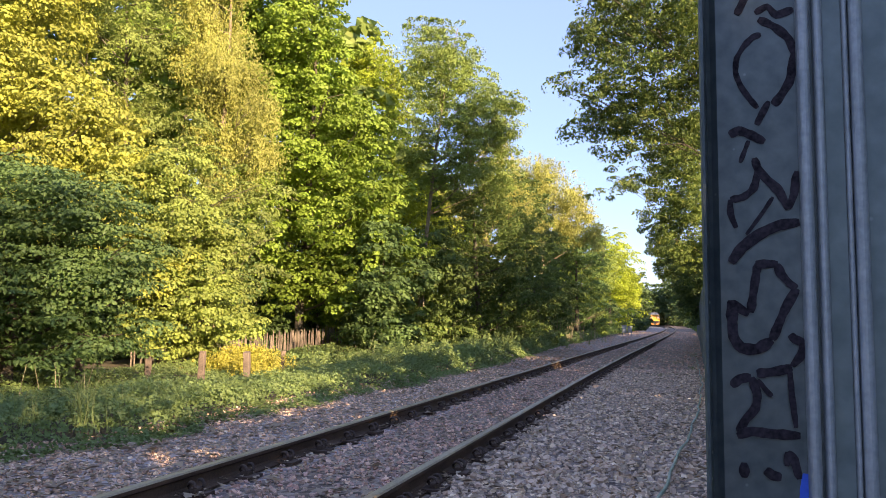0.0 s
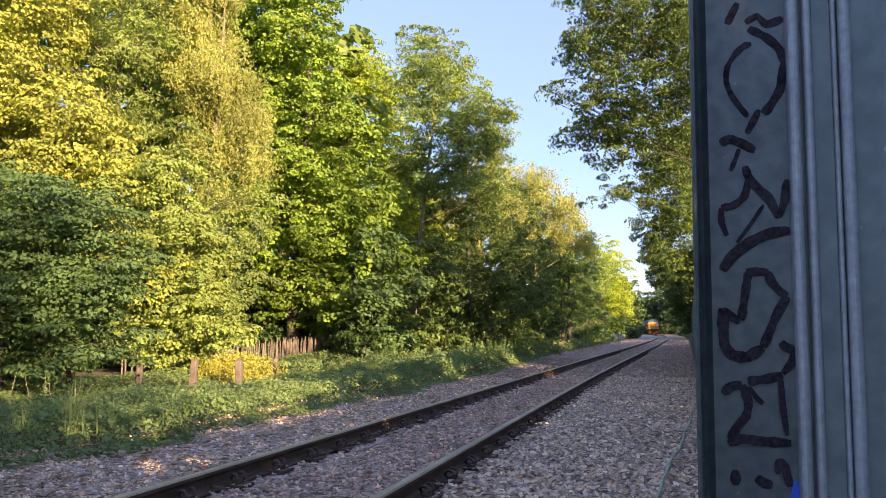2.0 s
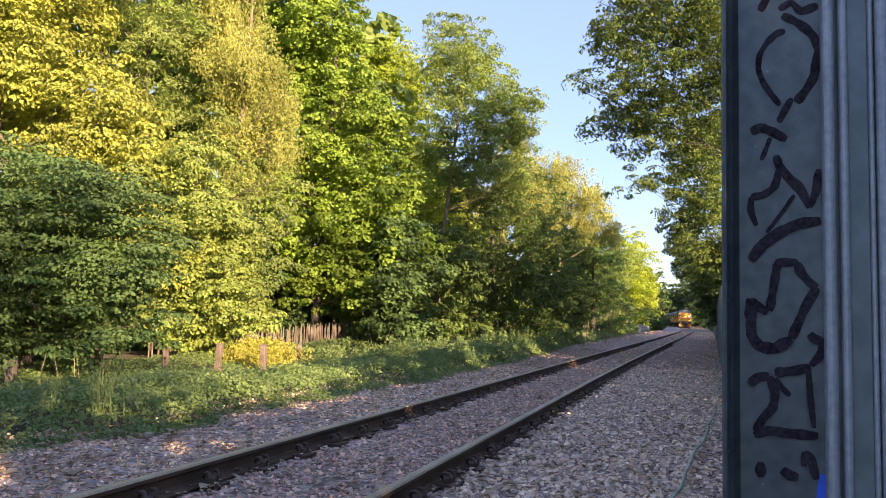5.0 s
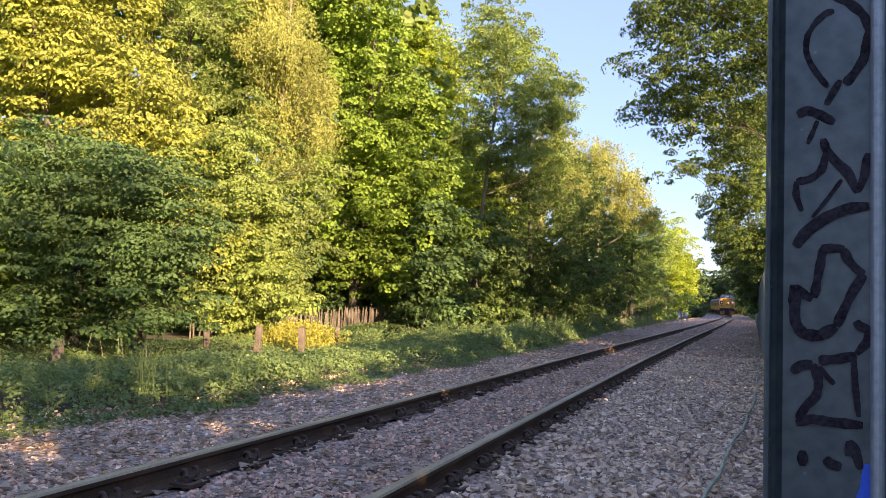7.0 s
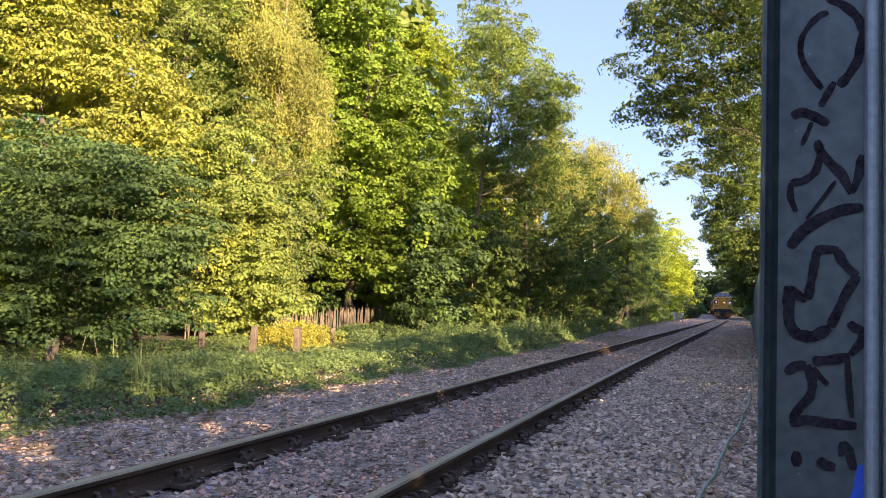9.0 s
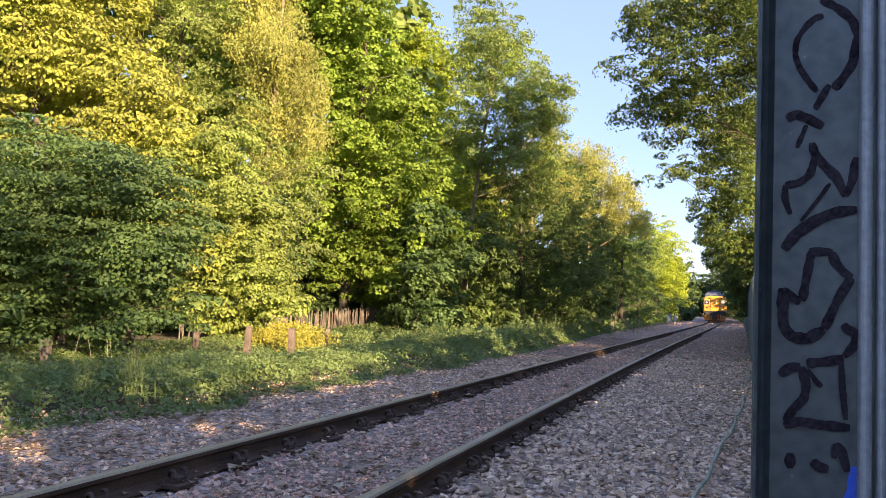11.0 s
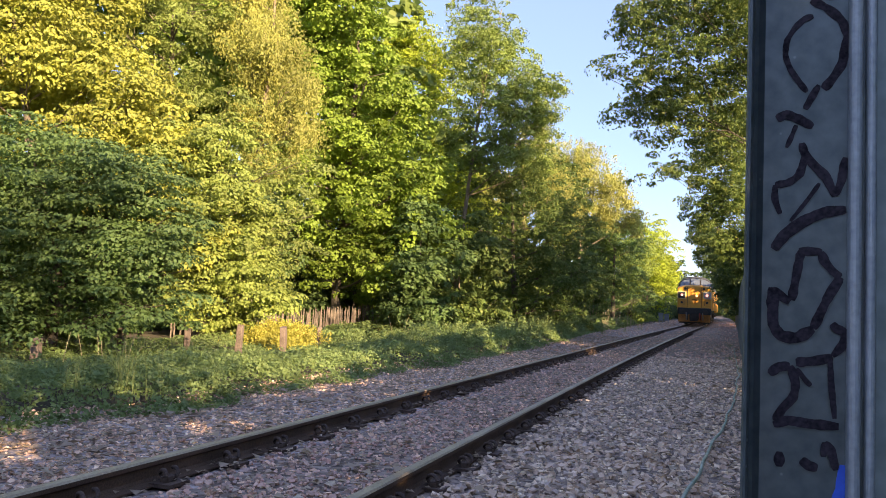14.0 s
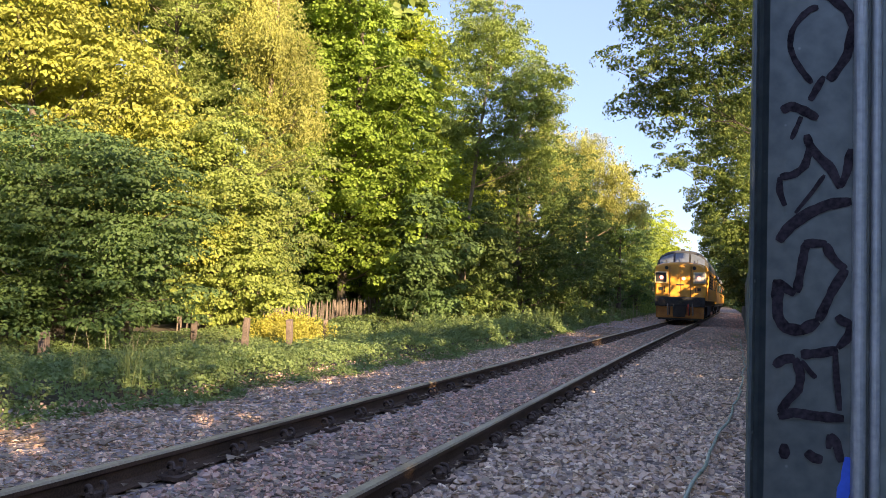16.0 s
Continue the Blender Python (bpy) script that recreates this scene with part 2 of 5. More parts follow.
    for c, l in zip(centre[1::limbs], lr[1::limbs]):
        h = np.clip((c[2] - 0.55 * np.hypot(c[0], c[1])) / (top[2] + 0.2), 0.1, 0.9)
        s = np.array([np.interp(h, zs, trunk[:, i]) for i in range(3)])
        m_ = (s + c) / 2 + np.array([0, 0, -0.12 * l]) + rng.normal(0, 0.12, 3)
        e = c + rng.normal(0, 0.15, 3)
        t = np.linspace(0, 1, 6)[:, None]
        curve = (1 - t) ** 2 * s + 2 * t * (1 - t) * m_ + t ** 2 * e
        r0 = min(trunk_r, 0.16) * 0.34 * (1 - 0.6 * h)
        paths.append((curve, r0 * (1.05 - 0.9 * t[:, 0])))
        for _ in range(3):
            q = c + unit(rng.normal(0, 1, 3) + np.array([0, 0, 0.3])) * l * rng.uniform(0.7, 1.0)
            g = curve[rng.integers(2, 5)]
            paths.append((np.stack([g, (g + q) / 2 + rng.normal(0, 0.1, 3), q]), np.array([r0 * 0.4, r0 * 0.25, 0.008])))
    wv, wf = tubes(paths, 5)
    return (np_mesh("trunk", wv, wf, BARK_PALE if pale else BARK, True), np_mesh("crown", lv, lf, LEAF[kind]))


def tree(name, label, at, kind, seed, turn=0.0, group="", category="tree", **spec):
    wood, crown = tree_meshes(kind, seed, **spec)
    ob = empty(name, pose(at[0], at[1], at[2] + rise(at[1]), 0, 0, turn), label, category, group)
    put("trunk", wood, ob)
    put("crown", crown, ob)
    return ob


# ---- the line of the track: straight, a slow bend, then away to one side ----
LINE_Y = (-400.0, 0.0, 20.0, 45.0, 61.0, 78.0, 100.0, 120.0, 140.0, 160.0, 180.0, 205.0, 231.0, 250.0, 290.0, 350.0, 440.0, 700.0)
LINE_X = (-2.5, -2.5, -2.47, -1.87, -1.42, -1.02, -0.56, -0.3, -0.28, -0.42, -0.7, -1.6, -3.2, -4.8, -9.5, -20.0, -42.0, -125.0)


def track_x(y):
    """Centre of the track at y, by a smooth curve through the plan's points."""
    i = int(np.clip(np.searchsorted(LINE_Y, y) - 1, 1, len(LINE_Y) - 3))
    p = [(LINE_X[j + 1] - LINE_X[j - 1]) / (LINE_Y[j + 1] - LINE_Y[j - 1]) for j in (i, i + 1)]
    h = LINE_Y[i + 1] - LINE_Y[i]
    s = min(max((y - LINE_Y[i]) / h, 0.0), 1.0)
    a, b = LINE_X[i], LINE_X[i + 1]
    return a * (1 + 2 * s) * (1 - s) ** 2 + p[0] * h * s * (1 - s) ** 2 + b * s * s * (3 - 2 * s) + p[1] * h * s * s * (s - 1)


def rise(y):
    """The line climbs gently away from the camera."""
    if y < 10:
        return 0.0
    return 0.008 * ((y - 10) ** 2 / 32 if y < 26 else y - 18)


def shift(y):
    """How far the line has moved aside from its place beside the camera."""
    return track_x(y) + 2.5

# ---- ground ----
def bank(x, y):
    """Height of the ground: flat ballast, a soft rise under the verge."""
    d = x - shift(y)
    v = 0.0
    if d < -9.0:
        v += 0.15 * min((-9.0 - d) / 2.0, 1.0)
    if d > 1.2:
        v += 0.3 * min((d - 1.2) / 3.0, 1.0)
    return v + rise(y) + 0.025 * noise.noise((x * 0.7, y * 0.7, 0.0))


def ground_material(name, tones):
    m = material(name, (0.16, 0.13, 0.125), (0.34, 0.29, 0.28), 0.9, scale=1.2, fine=14, bump=0.4, depth=0.03)
    t = m.node_tree
    b = t.nodes["Principled BSDF"]
    co = t.nodes.new("ShaderNodeTexCoord")
    vor = t.nodes.new("ShaderNodeTexVoronoi")
    vor.inputs["Scale"].default_value = 17.0
    ramp = t.nodes.new("ShaderNodeValToRGB")
    e = ramp.color_ramp.elements
    e[0].color, e[1].color = rgb(tones[0]), rgb(tones[2])
    k = e.new(0.5)
    k.color = rgb(tones[1])
    sep = t.nodes.new("ShaderNodeSeparateColor")
    bump = t.nodes.new("ShaderNodeBump")
    bump.inputs["Strength"].default_value, bump.inputs["Distance"].default_value = 0.9, 0.03
    bump.invert = True
    t.links.new(co.outputs["Object"], vor.inputs["Vector"])
    t.links.new(vor.outputs["Color"], sep.inputs["Color"])
    t.links.new(sep.outputs["Red"], ramp.inputs["Fac"])
    t.links.new(ramp.outputs["Color"], b.inputs["Base Color"])
    t.links.new(vor.outputs["Distance"], bump.inputs["Height"])
    t.links.new(bump.outputs["Normal"], b.inputs["Normal"])
    return m


BALLAST = ground_material("ballast_ground", ((0.15, 0.115, 0.1), (0.34, 0.275, 0.245), (0.54, 0.46, 0.42)))
DIRTY = ground_material("oily_ballast_ground", ((0.09, 0.066, 0.05), (0.23, 0.17, 0.13), (0.38, 0.3, 0.24)))
SOIL = material("leaf_litter_soil", (0.045, 0.04, 0.022), (0.14, 0.11, 0.065), 0.95, scale=1.5, fine=25, bump=0.6, depth=0.03)
xs = np.concatenate([np.linspace(-900, -60, 8), np.linspace(-50, -14, 10), np.arange(-12, 6.1, 0.5), np.linspace(8, 50, 12), np.linspace(60, 900, 8)])
ys = np.concatenate([np.linspace(-900, -60, 8), np.linspace(-50, -4, 12), np.arange(-2, 60, 1.0), np.arange(60, 300, 5.0), np.linspace(320, 2000, 16)])
gv = np.array([(x + shift(y), y, bank(x + shift(y), y)) for y in ys for x in xs])
nx = len(xs)
gi = np.arange(len(ys) - 1)[:, None] * nx + np.arange(nx - 1)[None]
gf = np.stack([gi, gi + 1, gi + nx + 1, gi + nx], -1).reshape(-1, 4)
ground_mesh = np_mesh("ground", gv, gf, BALLAST, True)
ground_mesh.materials.append(SOIL)
ground_mesh.materials.append(DIRTY)
mids = (xs[:-1] + xs[1:]) / 2
ground_mesh.polygons.foreach_set("material_index", np.tile(np.where((mids < -6.3) | (mids > 1.9), 1, np.where(mids > -3.1, 2, 0)), len(ys) - 1).astype(np.int32))
tagged(put("ground", ground_mesh), "grey-brown ballast stones with dark leaf-strewn soil beside them", "ground", kind="structure")

# ---- rails ----
RAIL_RUST = material("rail_rust", (0.06, 0.036, 0.022), (0.15, 0.09, 0.055), 0.75, 0.3, scale=3, fine=90, bump=0.25, depth=0.003)
RAIL_TOP = material("rail_head_steel", (0.26, 0.2, 0.125), (0.46, 0.38, 0.25), 0.5, 0.25, scale=2, fine=60, bump=0.05, depth=0.001)
RAIL_OUT = [(-0.07, 0), (0.07, 0), (0.07, 0.011), (0.02, 0.026), (0.01, 0.045), (0.01, 0.105), (0.035, 0.122), (0.036, 0.146), (0.028, 0.158),
            (-0.028, 0.158), (-0.036, 0.146), (-0.035, 0.122), (-0.01, 0.105), (-0.01, 0.045), (-0.02, 0.026), (-0.07, 0.011)]


def rail(side, label):
    stations = list(np.arange(-30, 10, 5.0)) + list(np.arange(10, 420, 3.0))
    V, F = [], []
    n = len(RAIL_OUT)
    for y in stations:
        x = track_x(y) + side
        V += [(x + px, y, RAIL_Z + rise(y) + pz) for px, pz in RAIL_OUT]
    top = []
    for i in range(len(stations) - 1):
        for j in range(n):
            a, b = i * n + j, i * n + (j + 1) % n
            F.append((a, a + n, b + n, b))
            top.append(1 if j in (7, 8, 9) else 0)
    me = np_mesh("rail", np.array(V), np.array(F), RAIL_RUST)
    me.materials.append(RAIL_TOP)
    me.polygons.foreach_set("material_index", np.array(top, dtype=np.int32))
    return tagged(put("rail", me), label, "rail", "running rails", "structure")


RAIL_Z = 0.012
for s in (-0.752, 0.752):
    rail(s, "rust-brown steel rail with a worn bright running edge")

# rail seats: a cast plate with two sprung clips each side
CHAIR = material("rusted_casting", (0.05, 0.033, 0.026), (0.13, 0.085, 0.06), 0.85, 0.2, scale=9, fine=80, bump=0.5, depth=0.004)


def fastening():
    ob = empty("rail_fastening", pose(0, 0, 0), "rusted cast rail seat with sprung clips beside the rail", "rail fastening", "rail fastenings", "structure")
    bm = boxed(-0.19, 0.19, -0.1, 0.1, 0.0, 0.024, 0.0)
    part("base_plate", bm, CHAIR, ob)
    for sx in (-1, 1):
        bm = boxed(sx * 0.078, sx * 0.135, -0.055, 0.055, 0.012, 0.06, 0.014)
        part("shoulder", bm, CHAIR, ob)
        t = np.linspace(0, 1, 15)
        a = t * 2 * np.pi * 1.35
        pts = np.stack([sx * (0.1 + 0.042 * np.cos(a)), -0.075 + 0.15 * t, 0.065 + 0.034 * np.sin(a)], 1)
        v, f = tubes([(pts, np.full(15, 0.0125))], 6)
        put("spring_clip", np_mesh("spring_clip", v, f, CHAIR, True), ob)
    return ob


first = fastening()
first.matrix_basis = pose(track_x(2.97) - 0.752, 2.97, RAIL_Z)
y = 2.97
while y < 48:
    for s in (-0.752, 0.752):
        if not (s < 0 and abs(y - 2.97) < 0.01):
            copy_thing(first, pose(track_x(y) + s, y, RAIL_Z + rise(y), 0, 0, math.degrees(-math.atan((track_x(y + 1) - track_x(y - 1)) / 2))))
    y += 0.70

# ---- steel cabinet close beside the camera ----
STEEL = material("weathered_grey_steel", (0.062, 0.084, 0.088), (0.122, 0.15, 0.153), 0.42, 0.3, scale=5.0, fine=45, bump=0.04, depth=0.001)
PANEL = material("pale_streaked_steel", (0.11, 0.15, 0.15), (0.2, 0.25, 0.25), 0.45, 0.25, scale=3.0, fine=30, bump=0.05, depth=0.001)


def flecked(m, scale, size, tone):
    """Small pale chips and dust spots strewn over a painted surface."""
    t = m.node_tree
    b = t.nodes["Principled BSDF"]
    co, vor = t.nodes.new("ShaderNodeTexCoord"), t.nodes.new("ShaderNodeTexVoronoi")
    vor.inputs["Scale"].default_value = scale
    near = t.nodes.new("ShaderNodeMapRange")
    near.inputs["From Min"].default_value, near.inputs["From Max"].default_value = size * 0.4, size
    near.inputs["To Min"].default_value, near.inputs["To Max"].default_value = 0.75, 0.0
    mix = t.nodes.new("ShaderNodeMix")
    mix.data_type = "RGBA"
    mix.inputs[7].default_value = rgb(tone)
    old = b.inputs["Base Color"].links[0].from_socket
    t.links.new(co.outputs["Object"], vor.inputs["Vector"])
    t.links.new(vor.outputs["Distance"], near.inputs["Value"])
    t.links.new(near.outputs["Result"], mix.inputs["Factor"])
    t.links.new(old, mix.inputs[6])
    t.links.new(mix.outputs[2], b.inputs["Base Color"])


flecked(STEEL, 26.0, 0.085, (0.26, 0.3, 0.3))
flecked(PANEL, 20.0, 0.09, (0.32, 0.36, 0.35))
INK = material("marker_ink", (0.005, 0.003, 0.006), (0.046, 0.038, 0.048), 0.7, scale=30, fine=160, bump=0.05, depth=0.0005, spec=0.15)
BLUE = material("blue_paint", (0.012, 0.09, 0.55), (0.02, 0.13, 0.7), 0.45, scale=10, fine=120, bump=0.05, depth=0.0005)
CY = 1.2
cab = empty("steel_cabinet", pose(0.004, CY, 0), "grey galvanised steel trackside cabinet with black marker scrawl", "cabinet")


def sheet():
    """Casing outline seen from above: a folded lip at the edge, then the sheet set back behind it."""
    out = [(0.10, 0.5), (0.040, 0.0), (0.0385, -0.022), (0.0405, -0.026), (0.0445, -0.025), (0.0455, 0.008), (0.050, 0.016), (0.055, 0.014), (0.063, 0.006), (0.085, 0.004), (0.62, 0.004), (0.65, 0.0), (0.65, 0.5)]
    bm = bmesh.new()
    a = [bm.verts.new((x, y_, -0.03)) for x, y_ in out]
    b = [bm.verts.new((x, y_, 2.35)) for x, y_ in out]
    n = len(out)
    for i in range(n):
        bm.faces.new((a[i], a[(i + 1) % n], b[(i + 1) % n], b[i]))
    bm.faces.new(a)
    bm.faces.new(b[::-1])
    bmesh.ops.recalc_face_normals(bm, faces=bm.faces)
    return bm


def rib(x0, x1, out):
    """A rounded upright fold of steel standing out of the sheet."""
    w = (x1 - x0) / 2
    prof = [(x0 + w - w * math.cos(math.pi * i / 8), 0.003 - out * math.sin(math.pi * i / 8) ** 0.6) for i in range(9)] + [(x1, 0.012), (x0, 0.012)]
    bm = bmesh.new()
    a = [bm.verts.new((x, y_, -0.02)) for x, y_ in prof]
    b = [bm.verts.new((x, y_, 2.345)) for x, y_ in prof]
    n = len(prof)
    for i in range(n):
        bm.faces.new((a[i], a[(i + 1) % n], b[(i + 1) % n], b[i]))
    bmesh.ops.recalc_face_normals(bm, faces=bm.faces)
    return bm


part("casing", sheet(), STEEL, cab)
# paler than the casing: the highlights along the ribs are put into this colour
RIB_HIGHLIGHT = material("highlit_galvanised_rib", (0.23, 0.27, 0.285), (0.38, 0.42, 0.44), 0.45, 0.3, scale=5, fine=90, bump=0.08, depth=0.001)
for x0, x1, out in ((0.1685, 0.1855, 0.016), (0.1895, 0.2025, 0.014), (0.227, 0.2345, 0.008), (0.2355, 0.253, 0.014), (0.46, 0.48, 0.014), (0.485, 0.505, 0.014)):
    part("rib", rib(x0, x1, out), RIB_HIGHLIGHT, cab, "upright rib toned pale for its highlights")
for x0, x1 in ((0.2032, 0.2265), (0.2535, 0.4595)):
    part("panel", boxed(x0, x1, 0.0005, 0.01, -0.02, 2.345), PANEL, cab, "paler streaked steel panel")
part("roof_cap", boxed(0.03, 0.67, -0.03, 0.52, 2.351, 2.40, 0.01), STEEL, cab)

# marker scrawl: each stroke a flat band of ink, as points of x and height
BLUE_BAND = ((0.167, 0.995), (0.165, 0.977), (0.162, 0.959), (0.157, 0.929))
STROKES = (
    (0.0138, ((0.092, 1.634), (0.107, 1.664))),
    (0.0129, ((0.117, 1.634), (0.133, 1.642), (0.145, 1.629), (0.167, 1.635))),
    (0.0138, ((0.121, 1.625), (0.143, 1.611), (0.16, 1.593), (0.167, 1.572), (0.165, 1.556), (0.16, 1.532), (0.148, 1.512), (0.138, 1.499))),
    (0.0095, ((0.124, 1.602), (0.113, 1.599), (0.101, 1.587), (0.091, 1.57), (0.089, 1.549), (0.095, 1.53), (0.105, 1.513), (0.117, 1.496))),
    (0.0121, ((0.132, 1.505), (0.122, 1.486), (0.115, 1.472))),
    (0.0147, ((0.079, 1.459), (0.091, 1.465), (0.106, 1.459), (0.125, 1.447))),
    (0.0078, ((0.104, 1.45), (0.098, 1.434), (0.092, 1.419))),
    (0.0121, ((0.111, 1.425), (0.115, 1.406), (0.109, 1.382), (0.095, 1.37), (0.078, 1.367))),
    (0.0103, ((0.078, 1.367), (0.078, 1.347), (0.085, 1.327))),
    (0.0138, ((0.113, 1.414), (0.125, 1.396), (0.142, 1.377), (0.153, 1.351))),
    (0.0129, ((0.153, 1.352), (0.161, 1.372), (0.166, 1.404))),
    (0.0069, ((0.134, 1.369), (0.119, 1.346), (0.098, 1.317))),
    (0.0172, ((0.077, 1.278), (0.092, 1.299), (0.115, 1.317), (0.14, 1.329), (0.167, 1.333))),
    (0.0138, ((0.101, 1.209), (0.106, 1.24), (0.112, 1.277))),
    (0.0147, ((0.109, 1.276), (0.138, 1.276))),
    (0.0129, ((0.137, 1.276), (0.141, 1.263), (0.152, 1.249), (0.161, 1.242))),
    (0.0147, ((0.161, 1.242), (0.147, 1.217), (0.137, 1.194), (0.128, 1.172))),
    (0.0172, ((0.128, 1.172), (0.108, 1.159), (0.088, 1.161), (0.078, 1.176), (0.077, 1.201), (0.076, 1.226))),
    (0.0138, ((0.076, 1.224), (0.089, 1.213), (0.099, 1.207))),
    (0.0121, ((0.151, 1.18), (0.156, 1.174), (0.166, 1.168), (0.164, 1.152), (0.152, 1.137))),
    (0.0147, ((0.152, 1.135), (0.129, 1.129), (0.107, 1.126))),
    (0.0147, ((0.074, 1.108), (0.085, 1.118), (0.1, 1.121))),
    (0.0138, ((0.1, 1.121), (0.107, 1.098), (0.104, 1.079), (0.091, 1.063), (0.082, 1.046))),
    (0.0086, ((0.108, 1.118), (0.119, 1.103), (0.126, 1.096))),
    (0.0095, ((0.149, 1.133), (0.151, 1.096), (0.155, 1.055))),
    (0.0155, ((0.08, 1.041), (0.098, 1.048), (0.123, 1.046), (0.16, 1.045))),
    (0.0147, ((0.088, 1.006), (0.088, 0.986))),
    (0.0147, ((0.115, 0.998), (0.124, 0.991), (0.135, 0.989))),
    (0.0103, ((0.142, 1.004), (0.143, 1.023))),
    (0.0121, ((0.143, 1.023), (0.151, 1.013), (0.157, 0.988))),
)


def smooth(points, n=5):
    """A rounded line through the points."""
    p = [np.array(points[0])] + [np.array(q) for q in points] + [np.array(points[-1])]
    out = []
    for i in range(1, len(p) - 2):
        for k in range(n):
            t = k / n
            soft_q = 0.5 * (2 * p[i] + (p[i + 1] - p[i - 1]) * t + (2 * p[i - 1] - 5 * p[i] + 4 * p[i + 1] - p[i + 2]) * t * t + (3 * p[i] - p[i - 1] - 3 * p[i + 1] + p[i + 2]) * t ** 3)
            out.append(0.6 * soft_q + 0.4 * ((1 - t) * p[i] + t * p[i + 1]))
    return out + [p[-1]]


def stroke(points, width, mat, name, label="", lift=0.0):
    p = [Vector((q[0], 0, q[1])) for q in smooth(points)]
    bm = bmesh.new()
    rows = []
    for i, q in enumerate(p):
        d = (p[min(i + 1, len(p) - 1)] - p[max(i - 1, 0)]).normalized()
        n = Vector((-d.z, 0, d.x))
        end = min(i, len(p) - 1 - i)
        w = width * (0.42 + 0.14 * noise.noise(q * 90)) * (0.62 if end == 0 else 0.9 if end == 1 else 1.0)
        rows.append([bm.verts.new(q + n * w + Vector((0, 0.003 - lift, 0))), bm.verts.new(q - n * w + Vector((0, 0.003 - lift, 0)))])
    for a, b in zip(rows, rows[1:]):
        bm.faces.new((a[0], a[1], b[1], b[0]))
    r = bmesh.ops.extrude_face_region(bm, geom=bm.faces[:])
    for v in r["geom"]:
        if isinstance(v, bmesh.types.BMVert):
            v.co.y += 0.0008
    bmesh.ops.recalc_face_normals(bm, faces=bm.faces)
    return part(name, bm, mat, cab, label)


for i, (width, points) in enumerate(STROKES):
    stroke(points, width, INK, "ink_stroke", "black marker stroke", 0.00012 * i)
stroke(BLUE_BAND, 0.016, BLUE, "paint_mark", "bright blue paint mark")

# ---- palisade fence beside the line ----
FENCE_STEEL = material("galvanised_pale", (0.16, 0.19, 0.2), (0.27, 0.3, 0.31), 0.5, 0.4, scale=3, fine=50, bump=0.1, depth=0.002)


def fence_x(y):
    return shift(y) + 0.82


fence = empty("palisade_fence", pose(0, 0, 0), "grey galvanised steel palisade fence beside the ballast", "fence")


def pale_mesh():
    bm = bmesh.new()
    prof = [(-0.034, 0.0), (-0.02, -0.034), (0.0, -0.014), (0.02, -0.034), (0.034, 0.0), (0.02, -0.03), (0.0, -0.01), (-0.02, -0.03)]
    rows = []
    for z, k in ((-0.02, 1.0), (2.32, 1.0), (2.42, 0.3)):
        rows.append([bm.verts.new((py, px * k, z)) for px, py in prof])
    for a, b in zip(rows, rows[1:]):
        for i in range(8):
            bm.faces.new((a[i], a[(i + 1) % 8], b[(i + 1) % 8], b[i]))
    bmesh.ops.recalc_face_normals(bm, faces=bm.faces)
    me = bpy.data.meshes.new("pale")
    bm.to_mesh(me)
    bm.free()
    me.materials.append(FENCE_STEEL)
    return me


PALE = pale_mesh()
PITCH = 0.155
for i in range(300):
    y = 3.0 + i * PITCH
    ob = put("pale", PALE, fence)
    ob.matrix_basis = pose(fence_x(y), y, bank(fence_x(y), y) - 0.02, 0, 0, -1.0)
# the far stretch of pales, joined
pv = np.array([v.co for v in PALE.vertices])
pf = np.array([tuple(p.vertices) for p in PALE.polygons])
V, F = [], []
for i in range(300, 590):
    y = 3.0 + i * PITCH
    F.append(pf + len(V) * len(pv))
    V.append(pv + np.array([fence_x(y), y, bank(fence_x(y), y) - 0.02]))
tagged(put("far_pales", np_mesh("far_pales", np.concatenate(V), np.concatenate(F), FENCE_STEEL), fence), kind="stuff")
for i in range(9, 590, 18):
    y = 3.0 + i * PITCH
    part("post", boxed(fence_x(y) + 0.05, fence_x(y) + 0.15, y - 0.05, y + 0.05, rise(y) - 0.05, rise(y) + 2.3, 0.004), FENCE_STEEL, fence)
    for h in (0.5, 1.95):
        ob = part("cross_rail", boxed(-0.02, 0.02, -1.4, 1.4, -0.02, 0.02), FENCE_STEEL, fence)
        ob.matrix_basis = pose(fence_x(y) + 0.028, y, h + rise(y), 0.4 if y > 22 else 0, 0, -math.degrees(math.atan((fence_x(y + 1) - fence_x(y - 1)) / 2)))

# ---- the wood along the line, nearest first ----
tree("hawthorn_bush", "dense dark-green hawthorn at the edge of the wood", (-10.7, 11.4, 0.15), "hawthorn", 11, height=4.5, radius=3.0, low=0.3, count=56000, size=0.07, per=110, clump=0.66, trunk_r=0.12, narrow=0.42, tier=0.2, flat=0.8,
     masses=((-1.14, 3.35, 0.55), (-0.02, 3.35, 0.46), (0.82, 3.1, 0.46), (1.56, 2.75, 0.46), (-0.67, 2.58, 0.64), (0.63, 2.41, 0.64), (1.84, 2.06, 0.46), (2.12, 1.63, 0.37), (1.19, 1.72, 0.55), (-0.21, 1.72, 0.64), (-1.32, 1.98, 0.64), (-0.86, 0.95, 0.64), (0.54, 1.03, 0.64), (1.75, 0.95, 0.46), (-1.6, 2.92, 0.55), (-0.21, 0.43, 0.46), (1.1, 0.43, 0.37)))
tree("hawthorn_bush", "dark-green hawthorn with low drooping sprays over brambles", (-11.4, 8.2, 0.15), "hawthorn", 12, height=4.0, radius=2.2, low=0.3, count=14000, size=0.07, lobes=20, per=60, clump=0.46, trunk_r=0.11, narrow=0.42, tier=0.26, flat=0.8)
